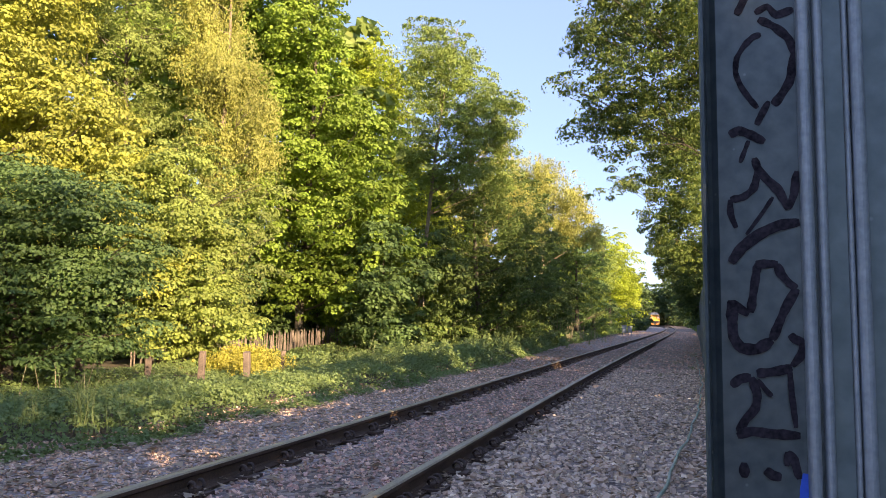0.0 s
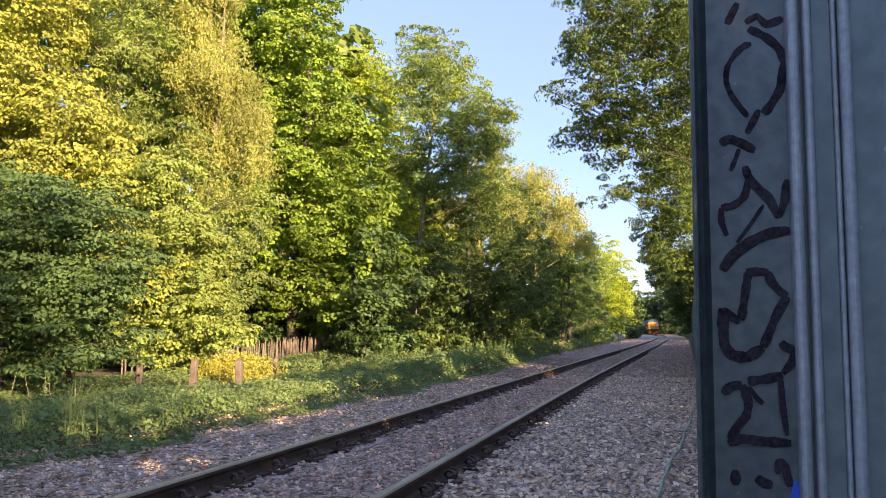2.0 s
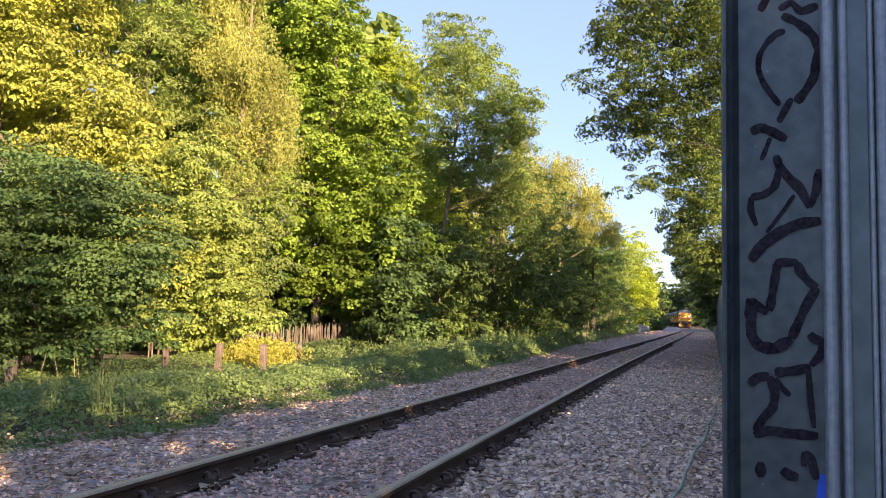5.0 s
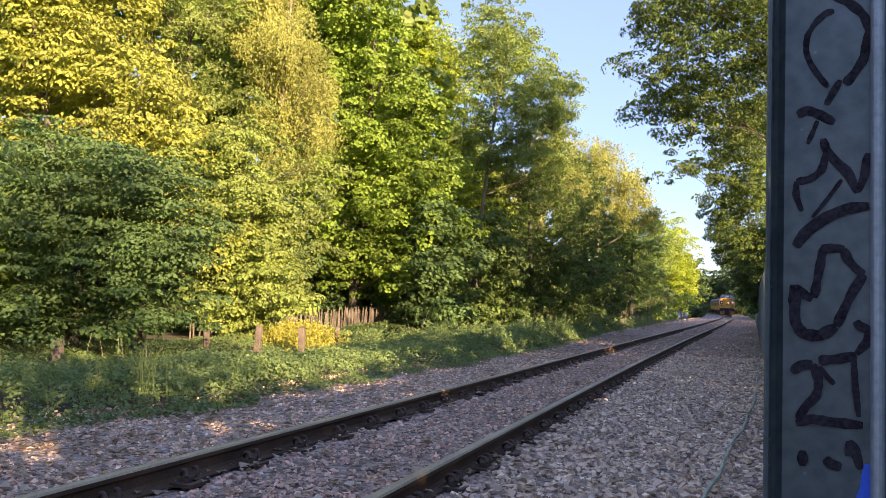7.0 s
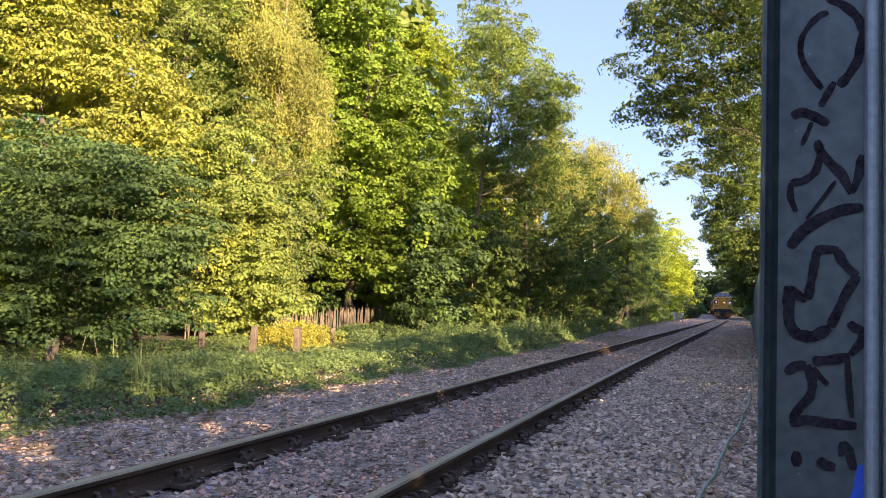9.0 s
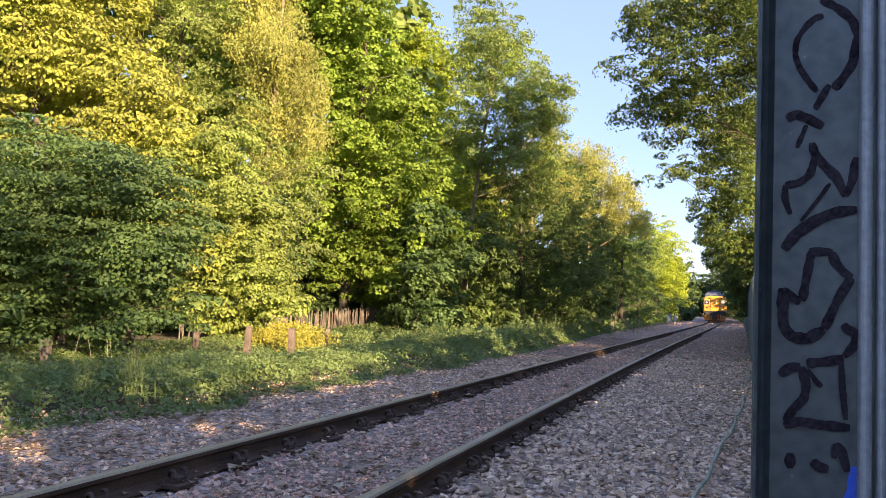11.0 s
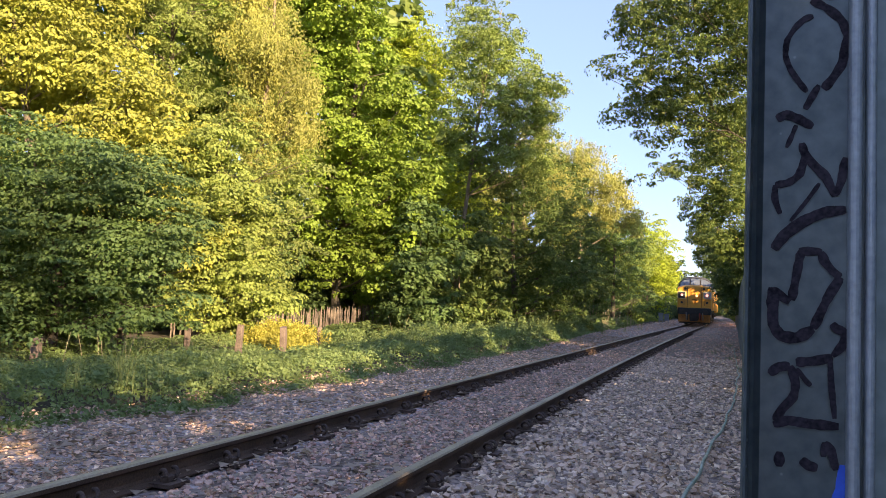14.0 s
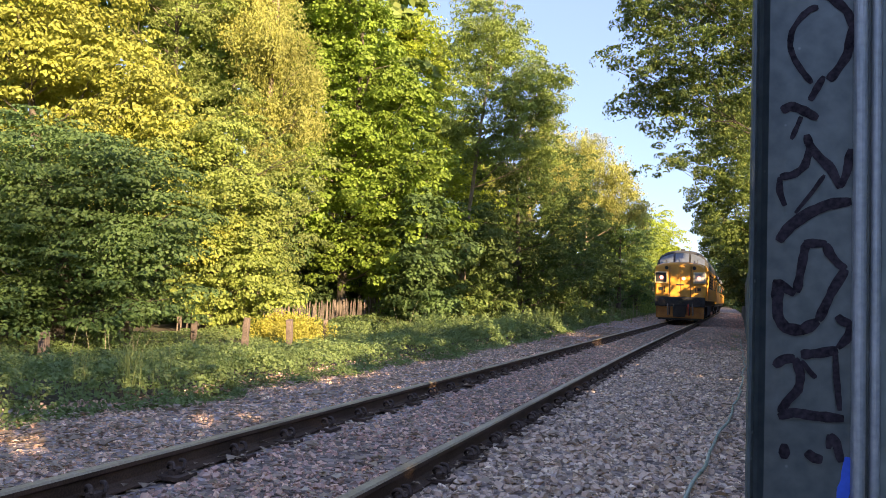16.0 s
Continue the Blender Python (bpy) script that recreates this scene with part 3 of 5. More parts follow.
tree("maple_tree", "tall maple turning bright yellow above the hawthorn", (-16.5, 17, 0.2), "maple", 13, height=11.4, radius=3.0, low=0.3, count=66000, size=0.11, per=70, clump=0.7, narrow=0.42, flat=0.7, tier=0.34, droop=0.7,
     masses=((-1.5, 8.8, 1), (0.3, 8.1, 1), (-1.4, 7.2, 1), (1.3, 6.6, 0.9), (0.1, 6.1, 0.9), (2.4, 6, 0.7), (-2.1, 6.3, 0.7), (3.2, 5.2, 0.7), (2, 5, 0.7), (0.3, 9.9, 1.2), (-2.5, 10.2, 1.2), (3.7, 4.5, 0.6), (3.8, 3.2, 0.6), (4.7, 2.2, 0.6), (-1.1, 4.4, 1.1), (1.5, 3.8, 1.1)))
tree("field_maple", "yellow-green field maple hanging over the old fence", (-11.9, 17.3, 0.2), "field_maple", 14, height=5.4, radius=3.0, low=0.3, count=54000, size=0.07, per=70, clump=0.36, narrow=0.46, trunk_r=0.09,
     masses=((0.4, 4.9, 0.5), (-0.6, 4.5, 0.6), (-1, 4, 0.6), (0.3, 3.9, 0.6), (1.1, 3.2, 0.6), (0, 2.9, 0.8), (1.2, 2.3, 0.6), (0.3, 1.7, 0.8), (1.6, 1.3, 0.6), (0.8, 0.7, 0.6), (-0.2, 0.8, 0.5), (2.1, 0.9, 0.4)))
tree("willow_tree", "grey-green willow with a broad crown in the wood", (-15.4, 20.8, 0.2), "willow", 15, height=12.9, radius=3.0, low=0.3, count=44000, size=0.1, per=60, clump=0.5, narrow=0.3,
     masses=((-1.6, 9.9, 0.9), (-0.1, 9.2, 0.9), (-1.9, 8.7, 0.8), (-0.4, 7.8, 0.9), (0.7, 9.2, 0.9), (0.7, 7.1, 0.9), (1.5, 6.2, 0.8), (-1, 6.8, 0.8), (-1.1, 11.5, 1.4), (0.8, 11.3, 1.2), (1.8, 4.5, 0.9), (2.3, 3, 0.9), (2.2, 1.6, 0.9), (3.7, 4.8, 0.7), (4, 3.6, 0.7), (3.2, 4, 0.7), (3.7, 2.5, 0.7), (-3, 10.9, 1.1), (-2.4, 9.4, 0.8)))
tree("birch_tree", "birch with hanging yellowing twigs of small leaves", (-13.4, 22, 0.2), "birch", 16, height=12.4, radius=3.0, low=0.3, count=56000, size=0.078, per=56, clump=0.34, hang=0.9, droop=1.4, narrow=0.32, pale=True,
     masses=((-0.3, 10.2, 0.7), (-0.9, 11.4, 0.7), (0.6, 8.7, 0.7), (-0.2, 8.1, 0.7), (1.3, 7.3, 0.5), (0.8, 6.4, 0.6), (-0.4, 6.4, 0.6), (1.5, 6.2, 0.4), (-0.8, 9.2, 0.6), (0.4, 5.2, 0.4), (0, 11.7, 0.7)))
tree("sycamore_tree", "tall full green sycamore lit by low sun", (-12.9, 27.2, 0.2), "sycamore", 17, height=15.6, radius=3.0, low=0.3, count=96000, size=0.125, per=60, clump=0.52, narrow=0.44, flat=0.6,
     masses=((-0.6, 12.1, 1.6), (-2, 11.3, 1.2), (0.6, 10.5, 1.2), (-0.9, 9.3, 1.2), (1.4, 9.1, 0.8), (-1.8, 8.2, 1.1), (0.1, 6.9, 1.4), (1.9, 6.8, 1.1), (-0.9, 5.4, 1), (1.6, 5, 1.4), (-0.2, 3.9, 1.2), (-1.8, 3.3, 1), (1.4, 3.1, 1.2), (-0.3, 2.5, 0.9), (-0.3, 1.7, 0.6), (1.5, 2.1, 0.9), (2.9, 5.4, 0.8), (-2.1, 14, 1.6), (0, 13.5, 1.4), (3.2, 3.5, 1), (-1.9, 6.3, 0.8), (2.3, 8.1, 0.8)))
tree("lime_tree", "pale yellow-green tree behind the ash", (-15, 38, 0.2), "lime", 18, height=15.3, radius=3.0, low=0.3, count=28000, size=0.15, per=54, clump=0.65,
     masses=((0.7, 14.2, 1.1), (-0, 12.5, 1.1), (1.6, 12.7, 1.1), (1.1, 10.7, 1.4), (-0.5, 14, 0.7), (2.1, 9.8, 1.4), (1.5, 7.8, 1.7), (2.8, 5.6, 1.7), (2.3, 13.5, 0.8), (2.8, 11.8, 1.0), (0.1, 13.6, 0.9)))
tree("ash_tree", "slender ash with an open feathery crown", (-10.3, 32.5, 0.2), "ash", 19, height=14.0, radius=3.0, low=0.3, count=42000, size=0.12, per=46, clump=0.48, narrow=0.28, pale=True, trunk_r=0.12, bend=1.9, limbs=2,
     masses=((0.6, 13.1, 0.9), (1.6, 12.1, 1.1), (0.1, 11.7, 0.8), (1.2, 10.4, 1.3), (2.6, 10.6, 0.9), (3.1, 9.4, 1.1), (4.1, 9.9, 0.5), (2.2, 8.7, 1.3), (0.2, 8.5, 0.9), (3.8, 8.4, 0.6), (0.8, 7.1, 0.9), (2.9, 7.3, 1.2)))
tree("hazel_bush", "mid-green hazel bush at the wood's edge", (-9.5, 26.8, 0.2), "hawthorn", 20, height=4.4, radius=1.7, low=0.3, count=15000, size=0.13, lobes=16, per=40, clump=0.42, narrow=0.46, trunk_r=0.06, flat=0.8, category="shrub")
# the shade on this hazel and the elders is put into the leaf colour
tree("hazel_bush", "mid-green hazel bush at the wood's edge", (-9.2, 30.5, 0.2), "ash_shaded", 21, height=4.6, radius=1.9, low=0.3, count=15000, size=0.12, lobes=14, per=40, clump=0.42, narrow=0.44, trunk_r=0.06, category="shrub")
tree("shrub", "dark shaded elder shrub beside the ballast", (-8.2, 36, 0.2), "ash_shaded", 22, height=8.2, radius=3.0, low=0.3, count=32000, size=0.115, per=50, clump=0.5,
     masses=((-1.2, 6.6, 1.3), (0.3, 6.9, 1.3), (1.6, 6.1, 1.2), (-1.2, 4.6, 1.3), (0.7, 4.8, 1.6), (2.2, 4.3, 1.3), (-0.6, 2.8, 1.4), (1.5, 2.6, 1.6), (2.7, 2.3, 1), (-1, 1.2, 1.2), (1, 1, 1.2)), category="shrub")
tree("shrub", "dark shaded elder shrub beside the ballast", (-7.7, 44, 0.2), "ash_shaded", 23, height=7, radius=2.8, low=0.2, count=20000, size=0.13, lobes=18, per=50, clump=0.55, category="shrub")
tree("birch_tree", "tall birch turning gold further down the line", (-8.6, 55, 0.2), "birch", 24, height=12.3, radius=3.0, low=0.3, count=30000, size=0.14, per=44, clump=0.5, hang=1.0, droop=1.2, narrow=0.32, pale=True,
     masses=((0.4, 11.1, 1.2), (-1.1, 10.9, 1.2), (1.6, 9.3, 1.2), (-0.3, 9, 1.6), (2.7, 8.6, 0.9), (2, 7.4, 1), (-1.8, 9.4, 1.6), (3.5, 6.7, 0.9), (-0.6, 6.7, 1.2)))
tree("birch_tree", "tall birch behind the elder shrubs", (-10.8, 48, 0.2), "birch", 25, height=13, radius=3, low=2.5, count=18000, size=0.15, lobes=16, per=44, clump=0.5, hang=1.0, droop=1.2, narrow=0.3, pale=True)
tree("shrub", "olive-green elder shrub beside the ballast", (-6.8, 60, 0.2), "hawthorn", 26, height=8.5, radius=3.0, low=0.3, count=26000, size=0.14, per=44, clump=0.6,
     masses=((-2, 6.3, 1.8), (-0.2, 6.8, 1.6), (0.6, 7.4, 1.1), (-2.3, 4.7, 1.7), (-1.1, 5.5, 1.4), (0.4, 6.4, 1.3), (1.5, 5.5, 1.1), (-0.7, 3.5, 1.4), (1.1, 3.5, 1.3), (-1.9, 2.2, 1.3), (0.2, 1.7, 1.3), (1.9, 1.9, 1)), category="shrub")
tree("shrub", "olive-green ash sapling beside the ballast", (-6.6, 72, 0.2), "ash", 27, height=9, radius=3.2, low=0.2, count=14000, size=0.17, lobes=14, per=40, clump=0.7, category="shrub")
tree("lime_tree", "bright yellow-green tree catching the sun", (-6.6, 93, 0.2), "lime", 28, height=10.2, radius=3.0, low=0.3, count=20000, size=0.2, per=40, clump=0.8,
     masses=((0.1, 8.5, 1.7), (1.3, 7.9, 1.5), (2.3, 6.1, 1.2), (-0.7, 6.6, 2), (1.1, 4.8, 2), (-1.3, 4.1, 1.7), (2, 3.6, 1.2), (-2, 6.9, 1.7)))
tree("lime_tree", "bright yellow-green tree catching the sun", (-7.8, 104, 0.2), "lime", 29, height=12.5, radius=4.2, low=0.8, count=10000, size=0.24, lobes=14, per=40, clump=0.9)
# these ashes wear leaf colours with shade and sunlit tones put in
tree("ash_tree", "tall ash overhanging the line from beyond the fence", (4.6, 24, 0.3), "ash_part_sunlit", 41, height=12.8, radius=3.0, low=0.3, count=64000, size=0.11, per=50, clump=0.42, narrow=0.27, trunk_r=0.24, limbs=8,
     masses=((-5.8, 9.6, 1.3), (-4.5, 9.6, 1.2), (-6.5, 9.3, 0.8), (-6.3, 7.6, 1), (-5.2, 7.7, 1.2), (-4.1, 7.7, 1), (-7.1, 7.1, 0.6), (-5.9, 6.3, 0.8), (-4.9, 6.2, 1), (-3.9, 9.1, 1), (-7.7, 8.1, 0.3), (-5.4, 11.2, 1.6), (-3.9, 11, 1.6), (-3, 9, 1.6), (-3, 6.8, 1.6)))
tree("ash_tree", "ash beyond the fence with low leafy limbs", (3.7, 37, 0.3), "ash_part_sunlit", 42, height=10.4, radius=3.0, low=0.3, count=28000, size=0.14, per=46, clump=0.5, narrow=0.28, limbs=8,
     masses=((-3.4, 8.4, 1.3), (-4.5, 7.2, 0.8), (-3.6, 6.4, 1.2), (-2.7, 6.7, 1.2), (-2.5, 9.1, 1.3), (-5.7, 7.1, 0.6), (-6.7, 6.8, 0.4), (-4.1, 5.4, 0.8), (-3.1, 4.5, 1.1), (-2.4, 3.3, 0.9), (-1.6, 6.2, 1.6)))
tree("hawthorn_bush", "hawthorn in shade-toned green grown through the palisade fence", (3.6, 48, 0.3), "shade", 43, height=6.3, radius=3.0, low=0.3, count=16000, size=0.14, per=44, clump=0.55,
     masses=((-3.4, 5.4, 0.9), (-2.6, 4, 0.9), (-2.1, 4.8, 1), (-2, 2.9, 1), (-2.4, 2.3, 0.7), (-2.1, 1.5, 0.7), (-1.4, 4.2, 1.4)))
tree("ash_tree", "ash beyond the fence with low leafy limbs", (4.9, 62, 0.3), "ash_shaded", 44, height=7.3, radius=3.0, low=0.3, count=16000, size=0.17, per=40, clump=0.65,
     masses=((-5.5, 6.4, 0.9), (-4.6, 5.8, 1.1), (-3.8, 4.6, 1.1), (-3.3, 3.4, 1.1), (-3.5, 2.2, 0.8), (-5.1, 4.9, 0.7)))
tree("hawthorn_bush", "hawthorn in shade-toned green beyond the palisade fence", (5.6, 78, 0.3), "shade", 45, height=5.2, radius=3, low=0.2, count=8500, size=0.21, lobes=16, per=40, clump=0.8)
tree("ash_tree", "olive-green tree beyond the fence", (6.4, 92, 0.3), "ash", 46, height=10, radius=4.2, low=0.2, count=8500, size=0.24, lobes=16, per=40, clump=0.9)

# further trees of the wood, from three shapes, and the low growth under them
FAR = []
# the "shade" shapes here and below have their shade in the leaf colour
for k, (kind, h, r_) in enumerate((("sycamore", 13.0, 4.6), ("shade", 11.5, 4.6), ("ash", 12.5, 4.4))):
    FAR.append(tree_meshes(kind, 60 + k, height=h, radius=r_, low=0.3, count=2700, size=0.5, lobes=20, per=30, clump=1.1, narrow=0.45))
# thin-leaved tree for unseen spots, made to let part of the sun through
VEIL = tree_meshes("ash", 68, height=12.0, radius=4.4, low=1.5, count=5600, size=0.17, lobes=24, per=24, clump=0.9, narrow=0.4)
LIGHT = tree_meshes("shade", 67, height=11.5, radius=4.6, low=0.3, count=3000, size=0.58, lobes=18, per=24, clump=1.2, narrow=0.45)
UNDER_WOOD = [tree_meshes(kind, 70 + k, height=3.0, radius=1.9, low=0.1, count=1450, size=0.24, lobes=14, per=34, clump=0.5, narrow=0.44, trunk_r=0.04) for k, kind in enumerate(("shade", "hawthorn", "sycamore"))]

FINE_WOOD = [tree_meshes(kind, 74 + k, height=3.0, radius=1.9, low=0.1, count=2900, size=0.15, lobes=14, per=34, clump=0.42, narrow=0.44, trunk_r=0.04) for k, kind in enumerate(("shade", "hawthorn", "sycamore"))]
# shrubs for unseen spots, added to block the low sun
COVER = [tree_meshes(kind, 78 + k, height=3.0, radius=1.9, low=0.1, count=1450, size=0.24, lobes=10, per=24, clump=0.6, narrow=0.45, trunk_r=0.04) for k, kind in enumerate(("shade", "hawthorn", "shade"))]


def copies_of(meshes, name, label, category, group, x, y, turn, size):
    ob = empty(name, pose(x, y, 0.12 + rise(y), 0, 0, turn), label, category, group)
    ob.scale = (size, size, size)
    for n, me in zip(("trunk", "crown"), meshes):
        put(n, me, ob)


# far_tree and low_shrub also place the unseen growth added against the sun
def far_tree(k, x, y, turn, size=1.0):
    copies_of(VEIL if k == 3 else LIGHT if y > 190 else FAR[k], "tree", "broad-leaved tree in the wood along the line", "tree", "further trees of the wood", x, y, turn, size)


def low_shrub(k, x, y, turn, size=1.0, shapes=UNDER_WOOD):
    copies_of(shapes[k], "shrub", "low leafy shrub under the trees", "shrub", "low shrubs under the trees", x, y, turn, size)


rng = random.Random(5)
for y, x in ((3, -18), (10, -20), (17, -24), (30, -20), (36, -21), (44, -17), (52, -17), (62, -13), (74, -12.5), (84, -13), (26, -27), (32, -19.5), (23, -22), (38, -17.3), (60, -19), (70, -18), (95, -14)):
    far_tree(rng.choice((0, 1, 2)), x, y, rng.uniform(0, 360), rng.uniform(0.95, 1.15) + (0.3 if 16 < y < 40 else 0.0))
for y in range(114, 260, 13):
    far_tree(rng.choice((0, 1, 1, 2)), track_x(y) - 7.4 - rng.uniform(0, 1.5), y, rng.uniform(0, 360), rng.uniform(0.85, 1.05))
    far_tree(rng.choice((1, 1, 2)), track_x(y) + 7.4 + rng.uniform(0, 1.2), y - 8, rng.uniform(0, 360), rng.uniform(0.8, 0.95))
for x, y in ((5, 262), (0, 278), (8, 276), (-3, 296), (3, 300), (-9, 318), (-2, 322), (-14, 336), (-22, 300), (-27, 318), (-19, 285), (-15, 268), (10, 300), (-20, 352)):
    far_tree(1, x, y, rng.uniform(0, 360), rng.uniform(1.55, 1.8))
for i in range(16):
    low_shrub((0, 1)[i % 2], -11.6 + rng.uniform(-0.8, 0.8), 41 + i * 4.4, rng.uniform(0, 360), rng.uniform(1.3, 1.7))
for i in range(22):
    y = 5 + i * 2.3
    low_shrub((0, 1, 0, 2)[i % 4], -13.6 - rng.uniform(0, 1.2) + 0.06 * y - (2.2 if 13 < y < 30 else 0.0), y, rng.uniform(0, 360), rng.uniform(0.8, 1.25), FINE_WOOD)
for i in range(12):
    low_shrub((0, 1)[i % 2], -18.5 - rng.uniform(0, 2), 4 + i * 4.2, rng.uniform(0, 360), rng.uniform(1.2, 1.7))
for i in range(9):
    low_shrub((0, 1)[i % 2], shift(62 + i * 6) - 8.6 - rng.uniform(0, 0.6), 62 + i * 6, rng.uniform(0, 360), rng.uniform(0.7, 1.0))
for i in range(12):
    low_shrub((0, 1)[i % 2], fence_x(30 + i * 6) + 2.5, 30 + i * 6, rng.uniform(0, 360), rng.uniform(0.7, 0.95))
# unseen growth added beyond the fence, beside and behind the camera: it holds the low sun off the line
for x, y, s in ( (10, 3.0, 0.42), (14, 6, 0.6), (9.5, 10.5, 0.5), (14, 16, 0.6), (9.5, 22, 1.0), (11, 31, 0.7), (10, 44, 1.05), (9.5, 52, 0.75), (9.5, 60, 0.85), (10, 66, 0.9), (8.5, 36.5, 0.85), (12, 92, 0.5),
                (13, 98, 0.8), (13.5, 110, 0.85), (13, 121, 0.8), (13.5, 133, 0.85), (13, 145, 0.8)):
    far_tree(rng.choice((0, 1, 2)), x, y, rng.uniform(0, 360), s)
for x, y, s in ((9.5, -6.5, 0.95), (12.5, -9.5, 0.8), (8.6, -5.2, 0.8), (11.5, 9.8, 1.2)):
    far_tree(3, x, y, rng.uniform(0, 360), s)
for x, y, s in ((10.5, 12.5, 0.8), (13, 156, 0.9), (13.5, 150, 0.85), (12.6, 139, 0.9), (11, 20.5, 0.8)):
    far_tree(1, x, y, rng.uniform(0, 360), s)
# two unseen shrub rows added to keep direct sun off the passing train
for i in range(8):
    low_shrub((0, 1)[i % 2], 7.6 + rng.uniform(-0.3, 0.3), 31 + i * 2.6, rng.uniform(0, 360), rng.uniform(1.5, 1.8), COVER)
for i in range(9):
    low_shrub((0, 1)[i % 2], 7.8 + rng.uniform(-0.4, 0.4), 126 + i * 4.2, rng.uniform(0, 360), rng.uniform(1.9, 2.2), COVER)
for y in (-14, -11.5, -9, -6.5, -4, -1.6, 0.8, 3.2, 5.2, 9.6, 12.0, 14.5, 17, 19.5, 22):
    low_shrub((0, 1)[int(y) % 2], 4.6 + rng.uniform(-0.4, 0.6), y, rng.uniform(0, 360), rng.uniform(0.95, 1.15), COVER)
for i, y in enumerate((-12.4, -9.2, -6.0, -2.8, 2.2, 5.6, 8.8)):
    low_shrub((0, 1)[i % 2], 7.2 + rng.uniform(-0.3, 0.3), y, rng.uniform(0, 360), 1.38 if y < 0 else 1.4 if y < 3 else 1.7, COVER)
for x, y, s in ((-15.5, 19.5, 1.7), (-15.5, 35, 1.9), (-14.4, 14.5, 1.1)):
    low_shrub(0, x, y, rng.uniform(0, 360), s)
for i in range(8):
    low_shrub((0, 1)[i % 2], 5.9, -12.0 + i * 2.1, rng.uniform(0, 360), rng.uniform(0.95, 1.1), COVER)
for x, y, s in ((6.0, -1.4, 1.45), (6.0, -5.4, 1.2)):
    low_shrub(1, x, y, rng.uniform(0, 360), s, COVER)
for y in (6.6, 8.1):
    low_shrub(1, 4.4, y, rng.uniform(0, 360), 0.7)
for i in range(20):
    low_shrub((0, 1)[i % 2], fence_x(27 + i * 5.2) + 3.6 + rng.uniform(0, 1), 27 + i * 5.2, rng.uniform(0, 360), rng.uniform(1.3, 1.7), COVER)
for x, y in ((-15, -8), (-8, -28), (5, -32)):
    far_tree(rng.choice((0, 1, 2)), x, y, rng.uniform(0, 360), 0.8)
for i in range(2, 14):
    low_shrub((0, 1)[i % 2], fence_x(14 + i * 4.0) + 5.6 + rng.uniform(0, 0.8), 14 + i * 4.0, rng.uniform(0, 360), rng.uniform(1.35, 1.6), COVER)

# ---- the verge: brambles, grass, old posts and paling ----
def verge_edge(y):
    wide = 1.2 * min(max((y - 24.0) / 18.0, 0.0), 1.0) + 1.5 * min(max((y - 50.0) / 30.0, 0.0), 1.0) + 0.45 * min(max((7.0 - y) / 2.0, 0.0), 1.0)
    return -5.15 - wide + shift(y) - 0.35 * noise.noise((y * 0.35, 3.0, 0.0)) + 0.25 * noise.noise((y * 1.1, 9.0, 0.0))


def mound(x, y):
    """Height of the brambles over the ground: low at the ballast, humped further in."""
    d = verge_edge(y) - x
    if d < 0:
        return 0.0
    h = 0.30 * math.exp(-((d - 1.1) / 1.3) ** 2) + 0.07 + 0.13 * noise.noise((x * 0.5, y * 0.5, 1.0)) + 0.08 * noise.noise((x * 1.7, y * 1.7, 2.0))
    h += (0.3 * max(0.0, noise.noise((x * 0.9, y * 0.6, 5.0))) + 0.06) * min(max((y - 16.0) / 6.0, 0.0), 1.0)
    hollow = math.exp(-((x + 8.0) / 1.3) ** 2 - ((y - 13.8) / 2.0) ** 2)
    return max(0.05, h) * min(1.0, d / 0.3) * (1.0 - 0.8 * hollow)


def bramble_patch(name, label, y0, y1, depth, count, size, seed, kind="bramble"):
    rng = np.random.default_rng(seed)
    n = count // 12
    yy = y0 + (y1 - y0) * rng.uniform(0, 1, n)
    dd = (rng.uniform(0, 1, n) ** 1.35 - 0.015) * depth
    P, W = [], []
    for y, d in zip(yy, dd):
        x = verge_edge(y) - d
        z = bank(x, y) + mound(x, y) * rng.uniform(0.55, 1.08)
        P.append((x, y, z))
    P = np.array(P)
    w = unit(rng.normal(0, 1, (n, 12, 3)) + np.array([0, 0, 0.9]))
    pos = P[:, None] + w * np.array([1, 1, 0.5]) * rng.uniform(0.05, 0.19, (n, 1, 1)) * max(1.0, size / 0.075)
    pos[..., 2] = np.maximum(pos[..., 2], 0.03)
    v, f = leaves(rng, pos.reshape(-1, 3), w.reshape(-1, 3), size, 0.3, 0.42, 0.5)
    return tagged(put(name, np_mesh(name, v, f, LEAF[kind])), label, "brambles", kind="stuff")


bramble_patch("brambles", "low green brambles spilling onto the ballast", 3.0, 20.0, 6.2, 118000, 0.044, 81)
bramble_patch("brambles", "low green brambles along the verge", 20.0, 42.0, 7.0, 50000, 0.085, 82)
bramble_patch("brambles", "low green brambles further down the verge", 42.0, 120.0, 2.2, 15000, 0.18, 83)
# upright nettles between the posts
rng = np.random.default_rng(84)
n = 760
stem = np.stack([rng.normal(0, 0.36, n), rng.normal(0, 0.6, n)], 1)
up = rng.uniform(0.1, 0.64, (n, 16, 1)) * rng.uniform(0.5, 1.1, (n, 1, 1)) * np.exp(-0.35 * (stem ** 2).sum(1))[:, None, None]
a_ = rng.uniform(0, 2 * np.pi, (n, 16, 1))
w_ = np.concatenate([np.cos(a_), np.sin(a_), 0.3 + 0 * a_], 2)
foot = np.array([(-9.45 + 0.86 * p - 0.5 * q, 17.1 + 0.5 * p + 0.86 * q, bank(-9.45, 17.1) + 0.02) for p, q in stem])
